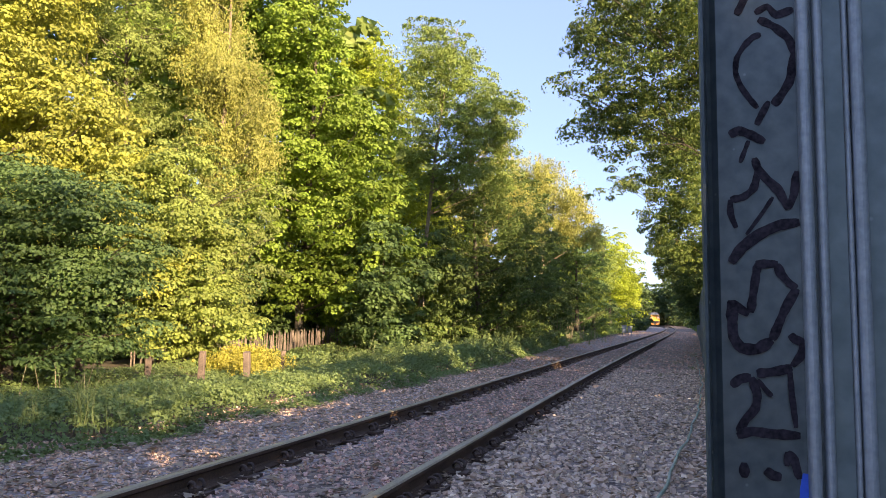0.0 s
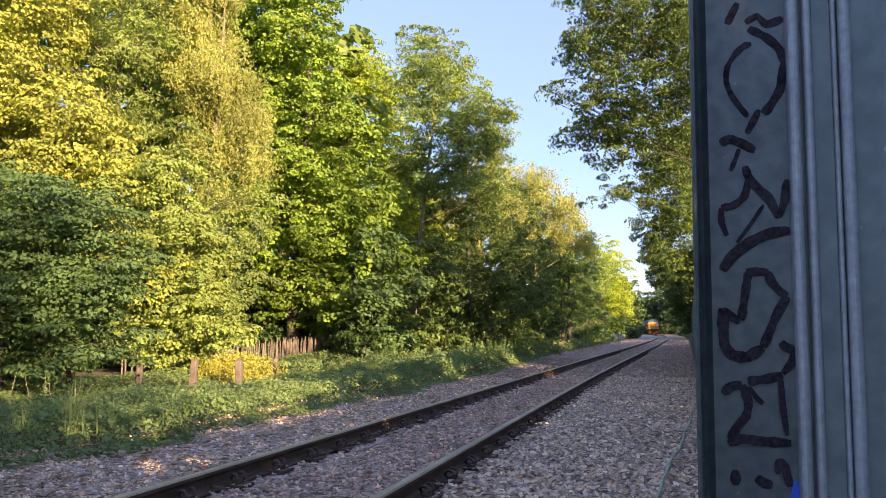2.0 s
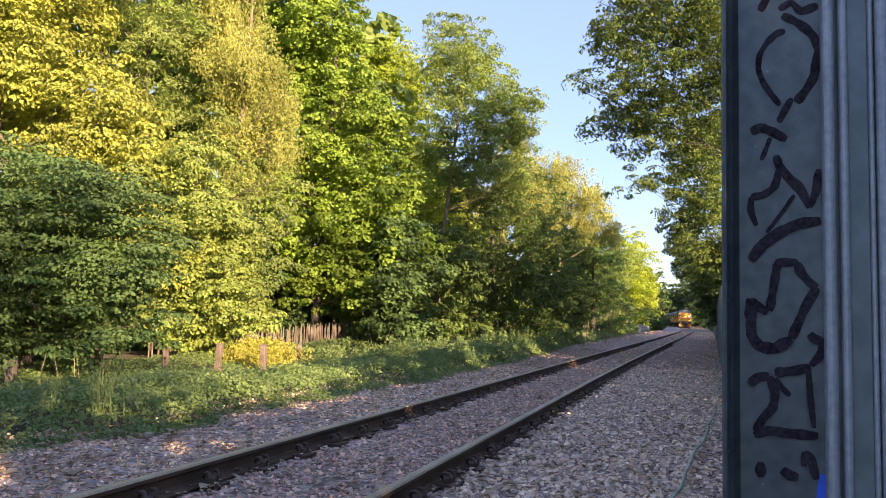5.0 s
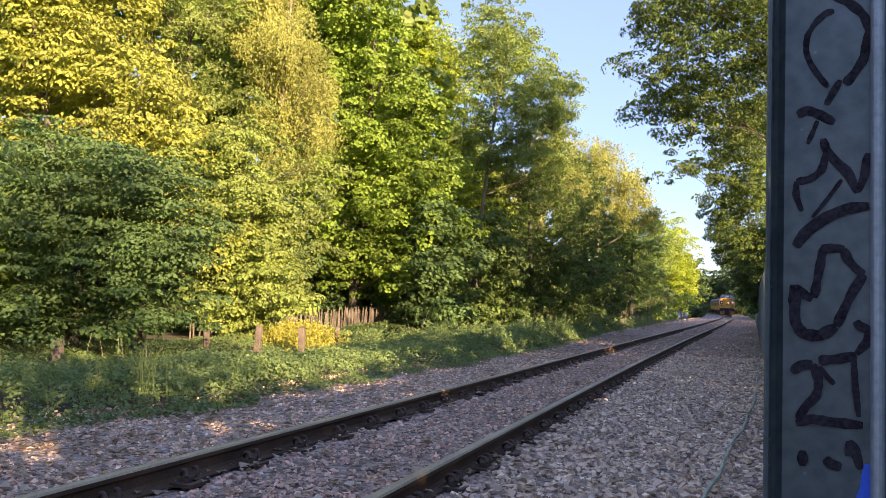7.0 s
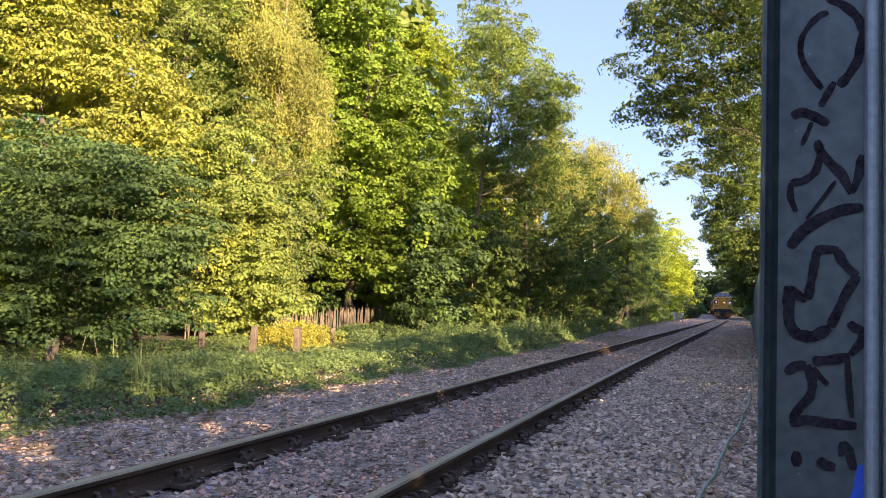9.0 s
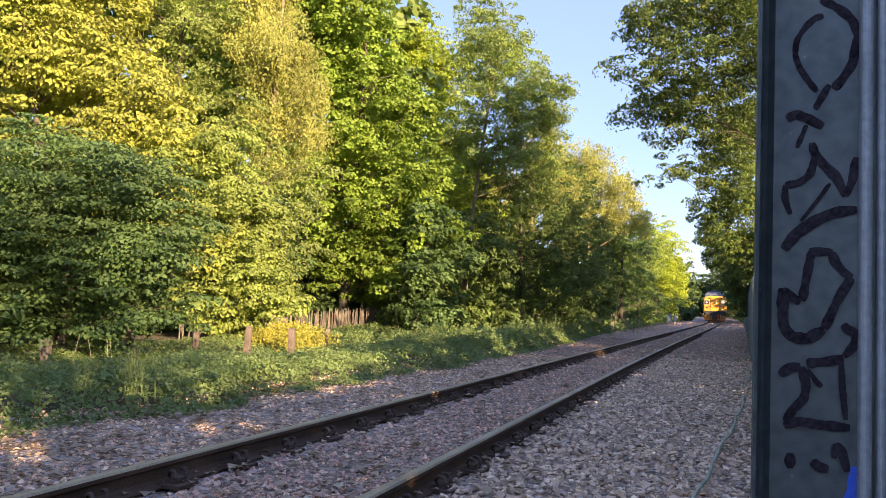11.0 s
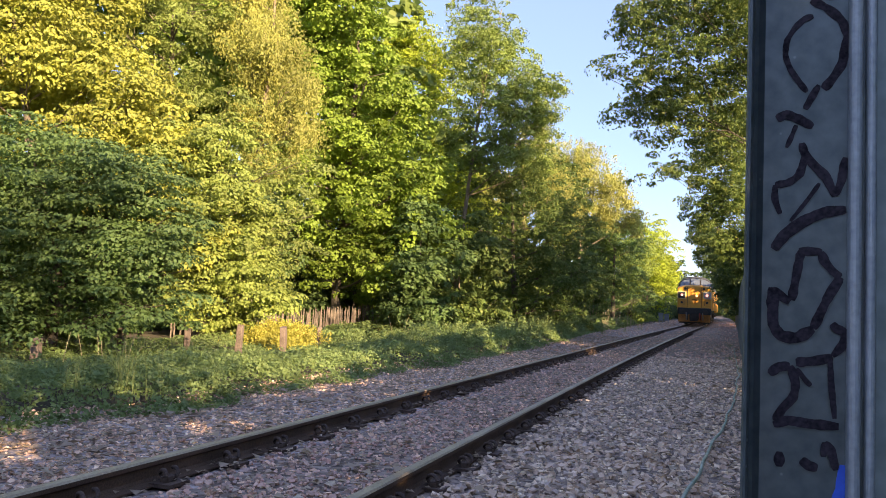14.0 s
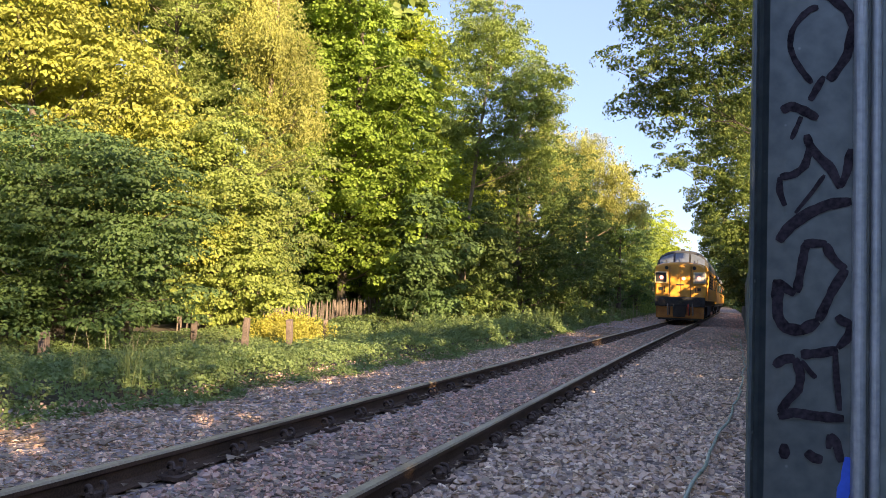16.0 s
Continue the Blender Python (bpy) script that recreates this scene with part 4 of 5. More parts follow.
v, f = leaves(rng, (foot[:, None] + w_ * 0.045 + up * np.array([0, 0, 1.0])).reshape(-1, 3), w_.reshape(-1, 3), 0.06, 0.5, 0.3, 0.5)
tagged(put("nettles", np_mesh("nettles", v, f, LEAF["nettle"])), "yellow-green nettles toned bright for a patch of sun", "nettles", kind="stuff")

# tall green weeds rising out of the brambles
rng = np.random.default_rng(86)
for y0, y1, n, tall, size in ((6.5, 10.4, 260, 0.3, 0.05), (18.5, 42.0, 900, 0.62, 0.075)):
    wy = rng.uniform(y0, y1, n)
    wx = np.array([verge_edge(b) for b in wy]) - 0.25 - 3.4 * rng.uniform(0, 1, n) ** 1.3
    base = np.array([(a, b, bank(a, b) + 0.5 * mound(a, b)) for a, b in zip(wx, wy)])
    clumped = np.array([max(0.25, 0.75 + 0.9 * noise.noise((a * 0.8, b * 0.5, 4.0))) for a, b in zip(wx, wy)])
    hh = tall * clumped * rng.uniform(0.6, 1.15, n)
    t_ = rng.uniform(0.15, 1.0, (n, 18, 1))
    a_ = rng.uniform(0, 2 * np.pi, (n, 18, 1))
    w_ = np.concatenate([np.cos(a_), np.sin(a_), 0.5 + 0 * a_], 2)
    lean = rng.normal(0, 0.14, (n, 1, 3)) * np.array([1, 1, 0])
    at = base[:, None] + (np.array([0, 0, 1.0]) + lean) * t_ * hh[:, None, None] + w_ * (1.15 - t_) * 1.1 * size
    v, f = leaves(rng, at.reshape(-1, 3), w_.reshape(-1, 3), size, 0.5, 0.3, 0.6)
    tagged(put("weeds", np_mesh("weeds", v, f, LEAF["bramble"])), "upright green weeds standing out of the brambles", "weeds", kind="stuff")

# dark earth body under the brambles
V, F = [], []
cols = np.linspace(0, 1, 12)
rows_y = np.arange(0.0, 130, 0.8)
for y in rows_y:
    for c in cols:
        x = verge_edge(y) - 0.5 - 7.0 * c
        V.append((x, y, bank(x, y) - 0.06 + (0.5 * mound(x, y) if c > 0 else 0.0)))
k = len(cols)
i = np.arange(len(rows_y) - 1)[:, None] * k + np.arange(k - 1)[None]
F = np.stack([i, i + k, i + k + 1, i + 1], -1).reshape(-1, 4)
tagged(put("verge", np_mesh("verge", np.array(V), F, SOIL, True)), "dark earth bank under brambles", "verge", kind="structure")


def grass_tuft(seed, n, height, spread):
    rng = np.random.default_rng(seed)
    a = rng.uniform(0, 2 * np.pi, n)
    r = rng.uniform(0, spread, n)
    p = np.stack([r * np.cos(a), r * np.sin(a), np.zeros(n)], 1)
    h = height * rng.uniform(0.5, 1.1, n)
    lean = unit(rng.normal(0, 1, (n, 3)) * np.array([1, 1, 0]))
    w = np.stack([-lean[:, 1], lean[:, 0], np.zeros(n)], 1) * 0.0028
    k = rng.uniform(0.1, 0.5, n)[:, None]
    m_ = p + lean * k * h[:, None] * 0.35 + np.array([0, 0, 1]) * h[:, None] * 0.6
    t = p + lean * k * h[:, None] + np.array([0, 0, 1]) * h[:, None]
    v = np.stack([p - w, p + w, m_ + w, m_ - w, t], 1).reshape(-1, 3)
    i = np.arange(n)[:, None] * 5
    f = np.concatenate([i + [0, 1, 2], i + [0, 2, 3], i + [3, 2, 4]])
    return np_mesh("grass_tuft", v, f, LEAF["grass"])


TUFTS = [grass_tuft(90 + i, 34, 0.6, 0.24) for i in range(3)]
rng = random.Random(8)
for x, y, s in [(-5.6, 6.9, 1.15), (-5.8, 6.4, 0.8), (-5.5, 7.4, 0.8), (-5.9, 7.3, 1.0), (-6.6, 13.8, 0.8), (-5.7, 15.5, 1.0), (-6.2, 17.0, 0.9), (-5.6, 19.0, 0.8), (-6.4, 21, 1.0), (-5.7, 23, 0.9), (-6.4, 26, 0.9), (-5.6, 30, 0.9), (-5.4, 34, 0.9), (-4.9, 40, 0.9), (-4.5, 47, 1.0), (-4.2, 53, 1.0)]:
    ob = put("grass_tuft", rng.choice(TUFTS))
    ob.matrix_basis = pose(x, y, bank(x, y) + 0.4 * mound(x, y), 0, 0, rng.uniform(0, 360))
    ob.scale = (s, s, s)
    tagged(ob, "tuft of long green grass at the verge", "grass", "grass tufts on the verge")

STALK = material("dry_stalk", (0.25, 0.2, 0.12), (0.5, 0.43, 0.28), 0.85, scale=8, fine=60, bump=0.2)
rng = np.random.default_rng(55)


def dry_stalks(x, y, n, h):
    ob = empty("dry_stalks", pose(x, y, bank(x, y) - 0.02), "thin dry upright stalks among brambles", "stalks", "dry stalks on the verge")
    for _ in range(n):
        b = np.array([rng.normal(0, 0.15), rng.normal(0, 0.2), 0.0])
        l = rng.normal(0, 0.12, 2)
        hh = h * rng.uniform(0.6, 1.1)
        v, f = tubes([(np.array([b, b + (l[0] * 0.4, l[1] * 0.4, hh * 0.5), b + (l[0], l[1], hh)]), np.array([0.006, 0.005, 0.002]))], 5)
        put("stalk", np_mesh("stalk", v, f, STALK, True), ob)


for x, y, n, h in ((-9.0, 10.2, 4, 0.7), (-8.6, 10.6, 3, 0.62), (-9.2, 24.0, 3, 1.2), (-6.1, 45.0, 14, 1.6), (-5.9, 49.0, 16, 1.8), (-5.6, 53.0, 16, 1.8), (-5.2, 58.0, 14, 1.6), (-11.4, 19.5, 4, 1.4)):
    dry_stalks(x, y, n, h)
for x, y, s in ((0.55, 24.0, 0.5), (0.7, 19.0, 0.45), (0.1, 27.0, 0.5), (0.75, 33.0, 0.6), (-0.3, 21.0, 0.35)):
    ob = put("weed", TUFTS[int(rng.integers(0, 3))])
    ob.matrix_basis = pose(x, y, bank(x, y), 0, 0, rng.uniform(0, 360))
    ob.scale = (s * 1.6, s * 1.6, s * 0.55)
    tagged(ob, "small weed growing through the ballast", "weed", "weeds in the ballast")

POST_WOOD = material("weathered_post", (0.09, 0.068, 0.052), (0.22, 0.165, 0.13), 0.9, scale=4, fine=50, bump=0.6, depth=0.01)


def old_post(x, y, h, lean, turn, label, wide=0.054):
    bm = bmesh.new()
    rows = []
    rnd = random.Random(int(y * 10))
    for i in range(7):
        z = -0.2 + (h + 0.2) * i / 6
        k = wide + rnd.uniform(-0.006, 0.006)
        rows.append([bm.verts.new((sx * k + rnd.uniform(-0.006, 0.006), sy * k + rnd.uniform(-0.006, 0.006), z + (rnd.uniform(-0.03, 0.03) if i == 6 else 0)))
                     for sx, sy in ((-1, -0.8), (-0.8, -1), (0.8, -1), (1, -0.8), (1, 0.8), (0.8, 1), (-0.8, 1), (-1, 0.8))])
    for a, b in zip(rows, rows[1:]):
        for j in range(8):
            bm.faces.new((a[j], a[(j + 1) % 8], b[(j + 1) % 8], b[j]))
    bm.faces.new(rows[-1])
    ob = part("fence_post", bm, POST_WOOD)
    ob.matrix_basis = pose(x, y, bank(x, y), 0, lean, turn)
    return tagged(ob, label, "post", "old fence posts in the brambles")


old_post(-9.34, 9.60, 0.43, -1, 15, "weathered wooden post stub in dark brambles", 0.062)
old_post(-9.75, 11.90, 0.53, 1, 2, "grey wooden post stub under the hawthorn")
old_post(-9.33, 13.20, 0.53, 1, 37, "grey wooden post stub under the hawthorn")
old_post(-8.46, 13.60, 0.65, 2, 9, "brown weathered post standing in brambles")
old_post(-8.38, 15.20, 0.61, -3, 9, "pale post lit orange by the sun", 0.062)
old_post(-8.78, 17.60, 0.57, 0, 30, "brown weathered post in brambles")

# old paling fence behind the posts
PALING = material("old_paling", (0.075, 0.058, 0.045), (0.25, 0.195, 0.15), 0.85, scale=3, fine=40, bump=0.5, depth=0.006)
paling = empty("paling_fence", pose(0, 0, 0), "old brown upright paling fence half hidden by leaves", "fence")
rnd = random.Random(21)


def paling_mesh():
    bm = bmesh.new()
    rows = [[bm.verts.new((x * k, y_, z)) for x, y_ in ((-0.016, -0.01), (0, -0.018), (0.016, -0.01), (0.016, 0.01), (-0.016, 0.01))] for z, k in ((0, 1), (1.05, 1), (1.13, 0.35))]
    for a, b in zip(rows, rows[1:]):
        for j in range(5):
            bm.faces.new((a[j], a[(j + 1) % 5], b[(j + 1) % 5], b[j]))
    bm.faces.new(rows[-1])
    me = bpy.data.meshes.new("paling")
    bm.to_mesh(me)
    bm.free()
    me.materials.append(PALING)
    return me


PALE_OLD = paling_mesh()
for i in range(142):
    k = i / 120
    x, y = -12.10 + 0.17 * k, 16.50 + 10.50 * k
    ob = put("paling", PALE_OLD, paling)
    ob.matrix_basis = pose(x + rnd.uniform(-0.02, 0.02), y, -0.52 + 0.45 * k + rnd.uniform(-0.12, 0.1), rnd.uniform(-2, 2), rnd.uniform(-4, 4), 48 + rnd.uniform(-14, 14))

# ---- cable lying beside the line ----
CABLE = material("pale_green_cable", (0.16, 0.24, 0.15), (0.4, 0.44, 0.34), 0.6, scale=4, fine=40, bump=0.2, depth=0.003)
c_pts = [(-0.23, 3.5), (-0.19, 4.6), (-0.11, 5.7), (-0.02, 6.9), (0.07, 8.1), (0.17, 9.4), (0.26, 10.8), (0.34, 12.2), (0.41, 13.6), (0.45, 15.2), (0.55, 17.0), (0.6, 19.0), (0.66, 22.0), (0.72, 26.0), (0.84, 31.0)]
cy = np.linspace(3.5, 31, 120)
cx = np.interp(cy, [b for _, b in c_pts], [a for a, _ in c_pts]) + 0.014 * np.sin(cy * 2.3) + 0.006 * np.sin(cy * 5.3)
cz = np.array([bank(a, b) for a, b in zip(cx, cy)]) + 0.06 + 0.015 * np.sin(cy * 2.3)
v, f = tubes([(np.stack([cx, cy, cz], 1), np.full(120, 0.013))], 7)
tagged(put("cable", np_mesh("cable", v, f, CABLE, True)), "pale green cable lying loose on the ballast", "cable")

# ---- small grey line-side boxes by the far bend ----
BOX_PAINT = material("box_paint", (0.17, 0.2, 0.24), (0.28, 0.32, 0.37), 0.6, scale=3, fine=40, bump=0.1)
for x, y, w, h in ((-4.5, 82.0, 0.44, 0.95), (-3.98, 82.4, 0.42, 0.85)):
    ob = empty("equipment_box", pose(x, y, bank(x, y)), "blue-grey line-side equipment box on short legs", "equipment box", "line-side boxes")
    part("body", boxed(-w / 2, w / 2, -0.2, 0.2, 0.25, h, 0.02), BOX_PAINT, ob)
    part("lid", boxed(-w / 2 - 0.03, w / 2 + 0.03, -0.23, 0.23, h, h + 0.05, 0.01), BOX_PAINT, ob)
    for sx in (-1, 1):
        part("leg", boxed(sx * w * 0.35 - 0.03, sx * w * 0.35 + 0.03, -0.03, 0.03, -0.05, 0.26), BOX_PAINT, ob)

# ---- leaves fallen on the ballast ----
rng = np.random.default_rng(31)
for n, size, label in ((15000, 0.052, "dry pale fallen leaves on the ballast"), (1500, 0.105, "broad curled pale leaves fallen along the rails")):
    ly = 3.2 + 34 * rng.uniform(0, 1, n) ** 1.5
    lx = np.where(rng.uniform(0, 1, n) < 0.55, rng.uniform(-5.6, -3.6, n), rng.uniform(-3.4, 0.8, n)) + np.array([shift(a) for a in ly])
    lz = np.array([bank(a, b) for a, b in zip(lx, ly)]) + rng.uniform(0.025, 0.055, n)
    v, f = leaves(rng, np.stack([lx, ly, lz], 1), np.tile([0.0, 0.0, 1.0], (n, 1)), size, 0.0, 0.4, 1.0)
    tagged(put("fallen_leaves", np_mesh("fallen_leaves", v, f, LEAF["dead"])), label, "leaves", kind="stuff")

# ---- ballast stones ----
def stone_material(name, tint):
    m = material(name, (0.2, 0.16, 0.15), (0.46, 0.4, 0.38), 0.88, scale=6, fine=70, bump=0.5, depth=0.004)
    t = m.node_tree
    b = t.nodes["Principled BSDF"]
    stops = ((0.0, 0.32, (1.06, 1.0, 0.93)), (0.25, 0.43, (0.96, 1.0, 1.05)), (0.5, 0.5, (1.06, 0.98, 0.95)), (0.75, 0.53, (0.97, 1.0, 1.03)), (0.92, 0.61, (1.04, 1.0, 0.96)), (1.0, 0.74, (1.0, 1.0, 0.98)))
    r = island_ramp(m, [(p, [c * k * h for k, h in zip(tint, hue)]) for p, c, hue in stops])
    old = b.inputs["Base Color"].links[0].from_socket
    mix = t.nodes.new("ShaderNodeMix")
    mix.data_type, mix.blend_type = "RGBA", "OVERLAY"
    mix.inputs["Factor"].default_value = 0.5
    t.links.new(r.outputs["Color"], mix.inputs[6])
    t.links.new(old, mix.inputs[7])
    t.links.new(mix.outputs[2], b.inputs["Base Color"])
    return m


STONE = stone_material("pinkish_ballast_stone", (1.68, 1.29, 1.02))
STONE_BROWN = stone_material("brown_ballast_stone", (1.36, 1.02, 0.82))
STONE_GREY = stone_material("grey_ballast_stone", (1.4, 1.17, 0.94))
CORNERS = np.array([(x, y, z) for x in (-1, 1) for y in (-1, 1) for z in (-1, 1)], float)
SIDES = np.array([(0, 1, 3, 2), (4, 6, 7, 5), (0, 4, 5, 1), (2, 3, 7, 6), (0, 2, 6, 4), (1, 5, 7, 3)])


def stones(rng, pos, size):
    """Broken angular stones: cubes knocked out of shape, turned at random."""
    n = len(pos)
    c = CORNERS[None] * rng.uniform(0.45, 1.0, (n, 1, 3)) * np.array([1.0, 1.0, 0.75]) + rng.normal(0, 0.15, (n, 8, 3))
    a = rng.normal(0, 1, (n, 4))
    a /= np.linalg.norm(a, axis=1)[:, None]
    w, x, y, z = a.T
    R = np.stack([1 - 2 * (y * y + z * z), 2 * (x * y - z * w), 2 * (x * z + y * w), 2 * (x * y + z * w), 1 - 2 * (x * x + z * z), 2 * (y * z - x * w),
                  2 * (x * z - y * w), 2 * (y * z + x * w), 1 - 2 * (x * x + y * y)], 1).reshape(n, 3, 3)
    v = np.einsum("nij,nkj->nki", R, c) * (size * 0.5)[:, None, None]
    v[..., 2] *= 0.8
    return (v + pos[:, None]).reshape(-1, 3), (np.arange(n)[:, None, None] * 8 + SIDES[None]).reshape(-1, 4)


def scatter(rng, n, x0, x1, y0, y1, power):
    y = y0 + (y1 - y0) * rng.uniform(0, 1, n) ** power
    x = rng.uniform(x0, x1, n)
    keep = (np.abs(np.abs(x + 2.5) - 0.752) > 0.1)
    x, y = x[keep], y[keep]
    x = x + np.array([shift(a) for a in y])
    z = np.array([bank(a, b) for a, b in zip(x, y)])
    return np.stack([x, y, z], 1)


rng = np.random.default_rng(77)
for n, x0, x1, y0, y1, power, lo, hi, mat, label in (
        (15500, -6.3, -3.2, 3.2, 22.0, 1.4, 0.022, 0.05, STONE, "pale pinkish broken ballast stones beside the rails"),
        (8500, -3.25, -1.75, 3.2, 22.0, 1.45, 0.02, 0.046, STONE_BROWN, "dark brown broken ballast stones between the rails"),
        (17500, -1.72, 0.9, 3.2, 24.0, 1.5, 0.028, 0.06, STONE_GREY, "blue-grey broken ballast stones on the track's shoulder"),
        (8500, -6.9, 1.0, 22.0, 110.0, 1.6, 0.04, 0.085, STONE_BROWN, "grey-brown broken ballast stones further down the line")):
    pos = scatter(rng, n, x0, x1, y0, y1, power)
    pos[:, 2] += rng.uniform(-0.012, 0.016, len(pos))
    v, f = stones(rng, pos, rng.uniform(lo, hi, len(pos)))
    tagged(put("ballast", np_mesh("ballast", v, f, mat)), label, "ballast", kind="stuff")

# the nearest loose stones, one by one
LOOSE = []
for i in range(8):
    v, f = stones(rng, np.zeros((1, 3)), np.array([0.058]))
    LOOSE.append(np_mesh("stone", v, f, STONE_GREY))
bed = tagged(empty("loose_ballast", pose(0, 0, 0), "loose angular grey stones lying on top of the ballast", "ballast"), kind="structure")
for p in scatter(rng, 310, -1.6, 0.2, 3.4, 7.5, 1.1)[:300]:
    ob = put("stone", LOOSE[rng.integers(0, 8)], bed)
    ob.matrix_basis = pose(p[0], p[1], p[2] + 0.02, 0, 0, rng.uniform(0, 360))

# ---- the train: a diesel locomotive and three coaches ----
YELLOW = material("yellow_paint", (0.6, 0.265, 0.035), (0.78, 0.36, 0.05), 0.4, scale=1.5, fine=30, bump=0.05, depth=0.002)
DARK_ROOF = material("dark_roof_paint", (0.03, 0.032, 0.036), (0.075, 0.08, 0.085), 0.5, scale=1.5, fine=25, bump=0.05, depth=0.003)
ORANGE = material("dirty_orange_paint", (0.3, 0.11, 0.025), (0.58, 0.24, 0.045), 0.6, scale=2.5, fine=30, bump=0.1, depth=0.003)
GREY_ROOF = material("grey_roof_paint", (0.1, 0.105, 0.11), (0.19, 0.2, 0.205), 0.55, scale=1.5, fine=25, bump=0.05, depth=0.003)
UNDER = material("dirty_underframe", (0.02, 0.018, 0.016), (0.06, 0.05, 0.042), 0.8, scale=3, fine=40, bump=0.3, depth=0.01)
# the blue-grey base colour stands in for sky reflected in the panes
GLASS = material("sky_toned_window_glass", (0.1, 0.12, 0.14), (0.2, 0.23, 0.26), 0.12, 0.35, scale=1, fine=3, bump=0.0)
BLACK = material("black_rubber", (0.012, 0.012, 0.013), (0.03, 0.03, 0.03), 0.7, scale=6, fine=60)
CHROME = material("steel_buffer_face", (0.2, 0.18, 0.16), (0.4, 0.37, 0.33), 0.4, 0.8, scale=6, fine=50, bump=0.05)


RED_HOSE = material("red_hose_paint", (0.3, 0.03, 0.02), (0.5, 0.07, 0.05), 0.6, scale=5, fine=40)


def glow(name, c, strength):
    m = bpy.data.materials.new(name)
    m.use_nodes = True
    b = m.node_tree.nodes["Principled BSDF"]
    b.inputs["Base Color"].default_value = rgb(c)
    b.inputs["Emission Color"].default_value = rgb(c)
    b.inputs["Emission Strength"].default_value = strength
    return m


LAMP_RIM = material("pale_lamp_rim", (0.5, 0.36, 0.16), (0.68, 0.54, 0.3), 0.5, scale=4, fine=40)
PANEL_GREY = material("grey_lamp_panel", (0.22, 0.22, 0.22), (0.4, 0.39, 0.38), 0.5, scale=6, fine=40)
LAMP = glow("lit_headlamp", (1.0, 0.62, 0.26), 0.6)
LAMP_RED = glow("lit_marker_lamp", (1.0, 0.33, 0.27), 0.6)


def section(w, z0, z1, arch, r=0.12, n=9):
    """Half-round-topped outline of a vehicle: walls w each side of the middle, an arched roof."""
    pts = [(-w, z0), (-w, z1 - arch)]
    for i in range(1, 2 * n):
        a = math.pi - math.pi * i / (2 * n)
        c, s = math.cos(a), math.sin(a)
        pts.append((w * math.copysign(abs(c) ** 0.75, c), z1 - arch + arch * abs(s) ** 0.8))
    return pts + [(w, z1 - arch), (w, z0)]


def loft(rows):
    """rows of (y, outline); closed at both ends."""
    bm = bmesh.new()
    made = [[bm.verts.new((x, y + (tilt * (z - 2.0) if z > 2.0 else 0), z)) for x, z in out] for y, out, tilt in rows]
    n = len(made[0])
    for a, b in zip(made, made[1:]):
        for i in range(n):
            bm.faces.new((a[i], a[(i + 1) % n], b[(i + 1) % n], b[i]))
    bm.faces.new(made[0])
    bm.faces.new(made[-1][::-1])
    bmesh.ops.recalc_face_normals(bm, faces=bm.faces)
    return bm


def wheelset(parent, y):
    bm = bmesh.new()
    for sx in (-1, 1):
        cylinder(bm, (sx * 0.68, 0, 0), (sx * 0.81, 0, 0), 0.5, 0.48, 20)
        cylinder(bm, (sx * 0.8, 0, 0), (sx * 0.86, 0, 0), 0.14, 0.11, 10)
    cylinder(bm, (-0.68, 0, 0), (0.68, 0, 0), 0.09, 0.09, 10)
    part("wheelset", bm, UNDER, parent).matrix_basis = pose(0, y, 0.5)


def bogie(parent, y, half=1.9):
    bm = bmesh.new()
    for sx in (-1, 1):
        box(bm, sx * 0.98 - 0.09, sx * 0.98 + 0.09, y - half - 0.5, y + half + 0.5, 0.45, 0.85, 0.03)
    box(bm, -0.95, 0.95, y - 0.3, y + 0.3, 0.5, 0.9, 0.03)
    part("bogie_frame", bm, UNDER, parent)
    for d in (-half, 0, half):
        wheelset(parent, y + d)


def buffers(parent, y, out):
    for sx in (-1, 1):
        bm = bmesh.new()
        cylinder(bm, (sx * 0.87, y, 1.05), (sx * 0.87, y + out * 0.35, 1.05), 0.11, 0.09, 14)
        cylinder(bm, (sx * 0.87, y + out * 0.35, 1.05), (sx * 0.87, y + out * 0.4, 1.05), 0.21, 0.2, 18)
        part("buffer", bm, UNDER, parent)


def arch(x, w, z, rise):
    return z - rise + rise * max(0.0, 1 - abs(x / w) ** 2.4) ** 0.6


def pane(x0, x1, lift, thick, grow=0.0):
    """A windscreen pane between the nose's curved top and the roof's arch, leaning back."""
    bm = bmesh.new()
    xs_ = [x0 - grow + (x1 - x0 + 2 * grow) * i / 6 for i in range(7)]
    pts = [(x, arch(x, 1.36, 3.25, 0.34) + 0.05 - grow) for x in xs_] + [(x, arch(x, 1.4, 3.93, 0.72) - 0.13 + grow) for x in xs_[::-1]]
    a = [bm.verts.new((x, 0.98 + 0.3 * (z - 2.9) + 0.10 * x * x - lift, z)) for x, z in pts]
    b = [bm.verts.new(v.co + Vector((0, thick, 0))) for v in a]
    n = len(a)
    for i in range(n):
        bm.faces.new((a[i], a[(i + 1) % n], b[(i + 1) % n], b[i]))
    bm.faces.new(a)
    bm.faces.new(b[::-1])
    bmesh.ops.recalc_face_normals(bm, faces=bm.faces)
    return bm


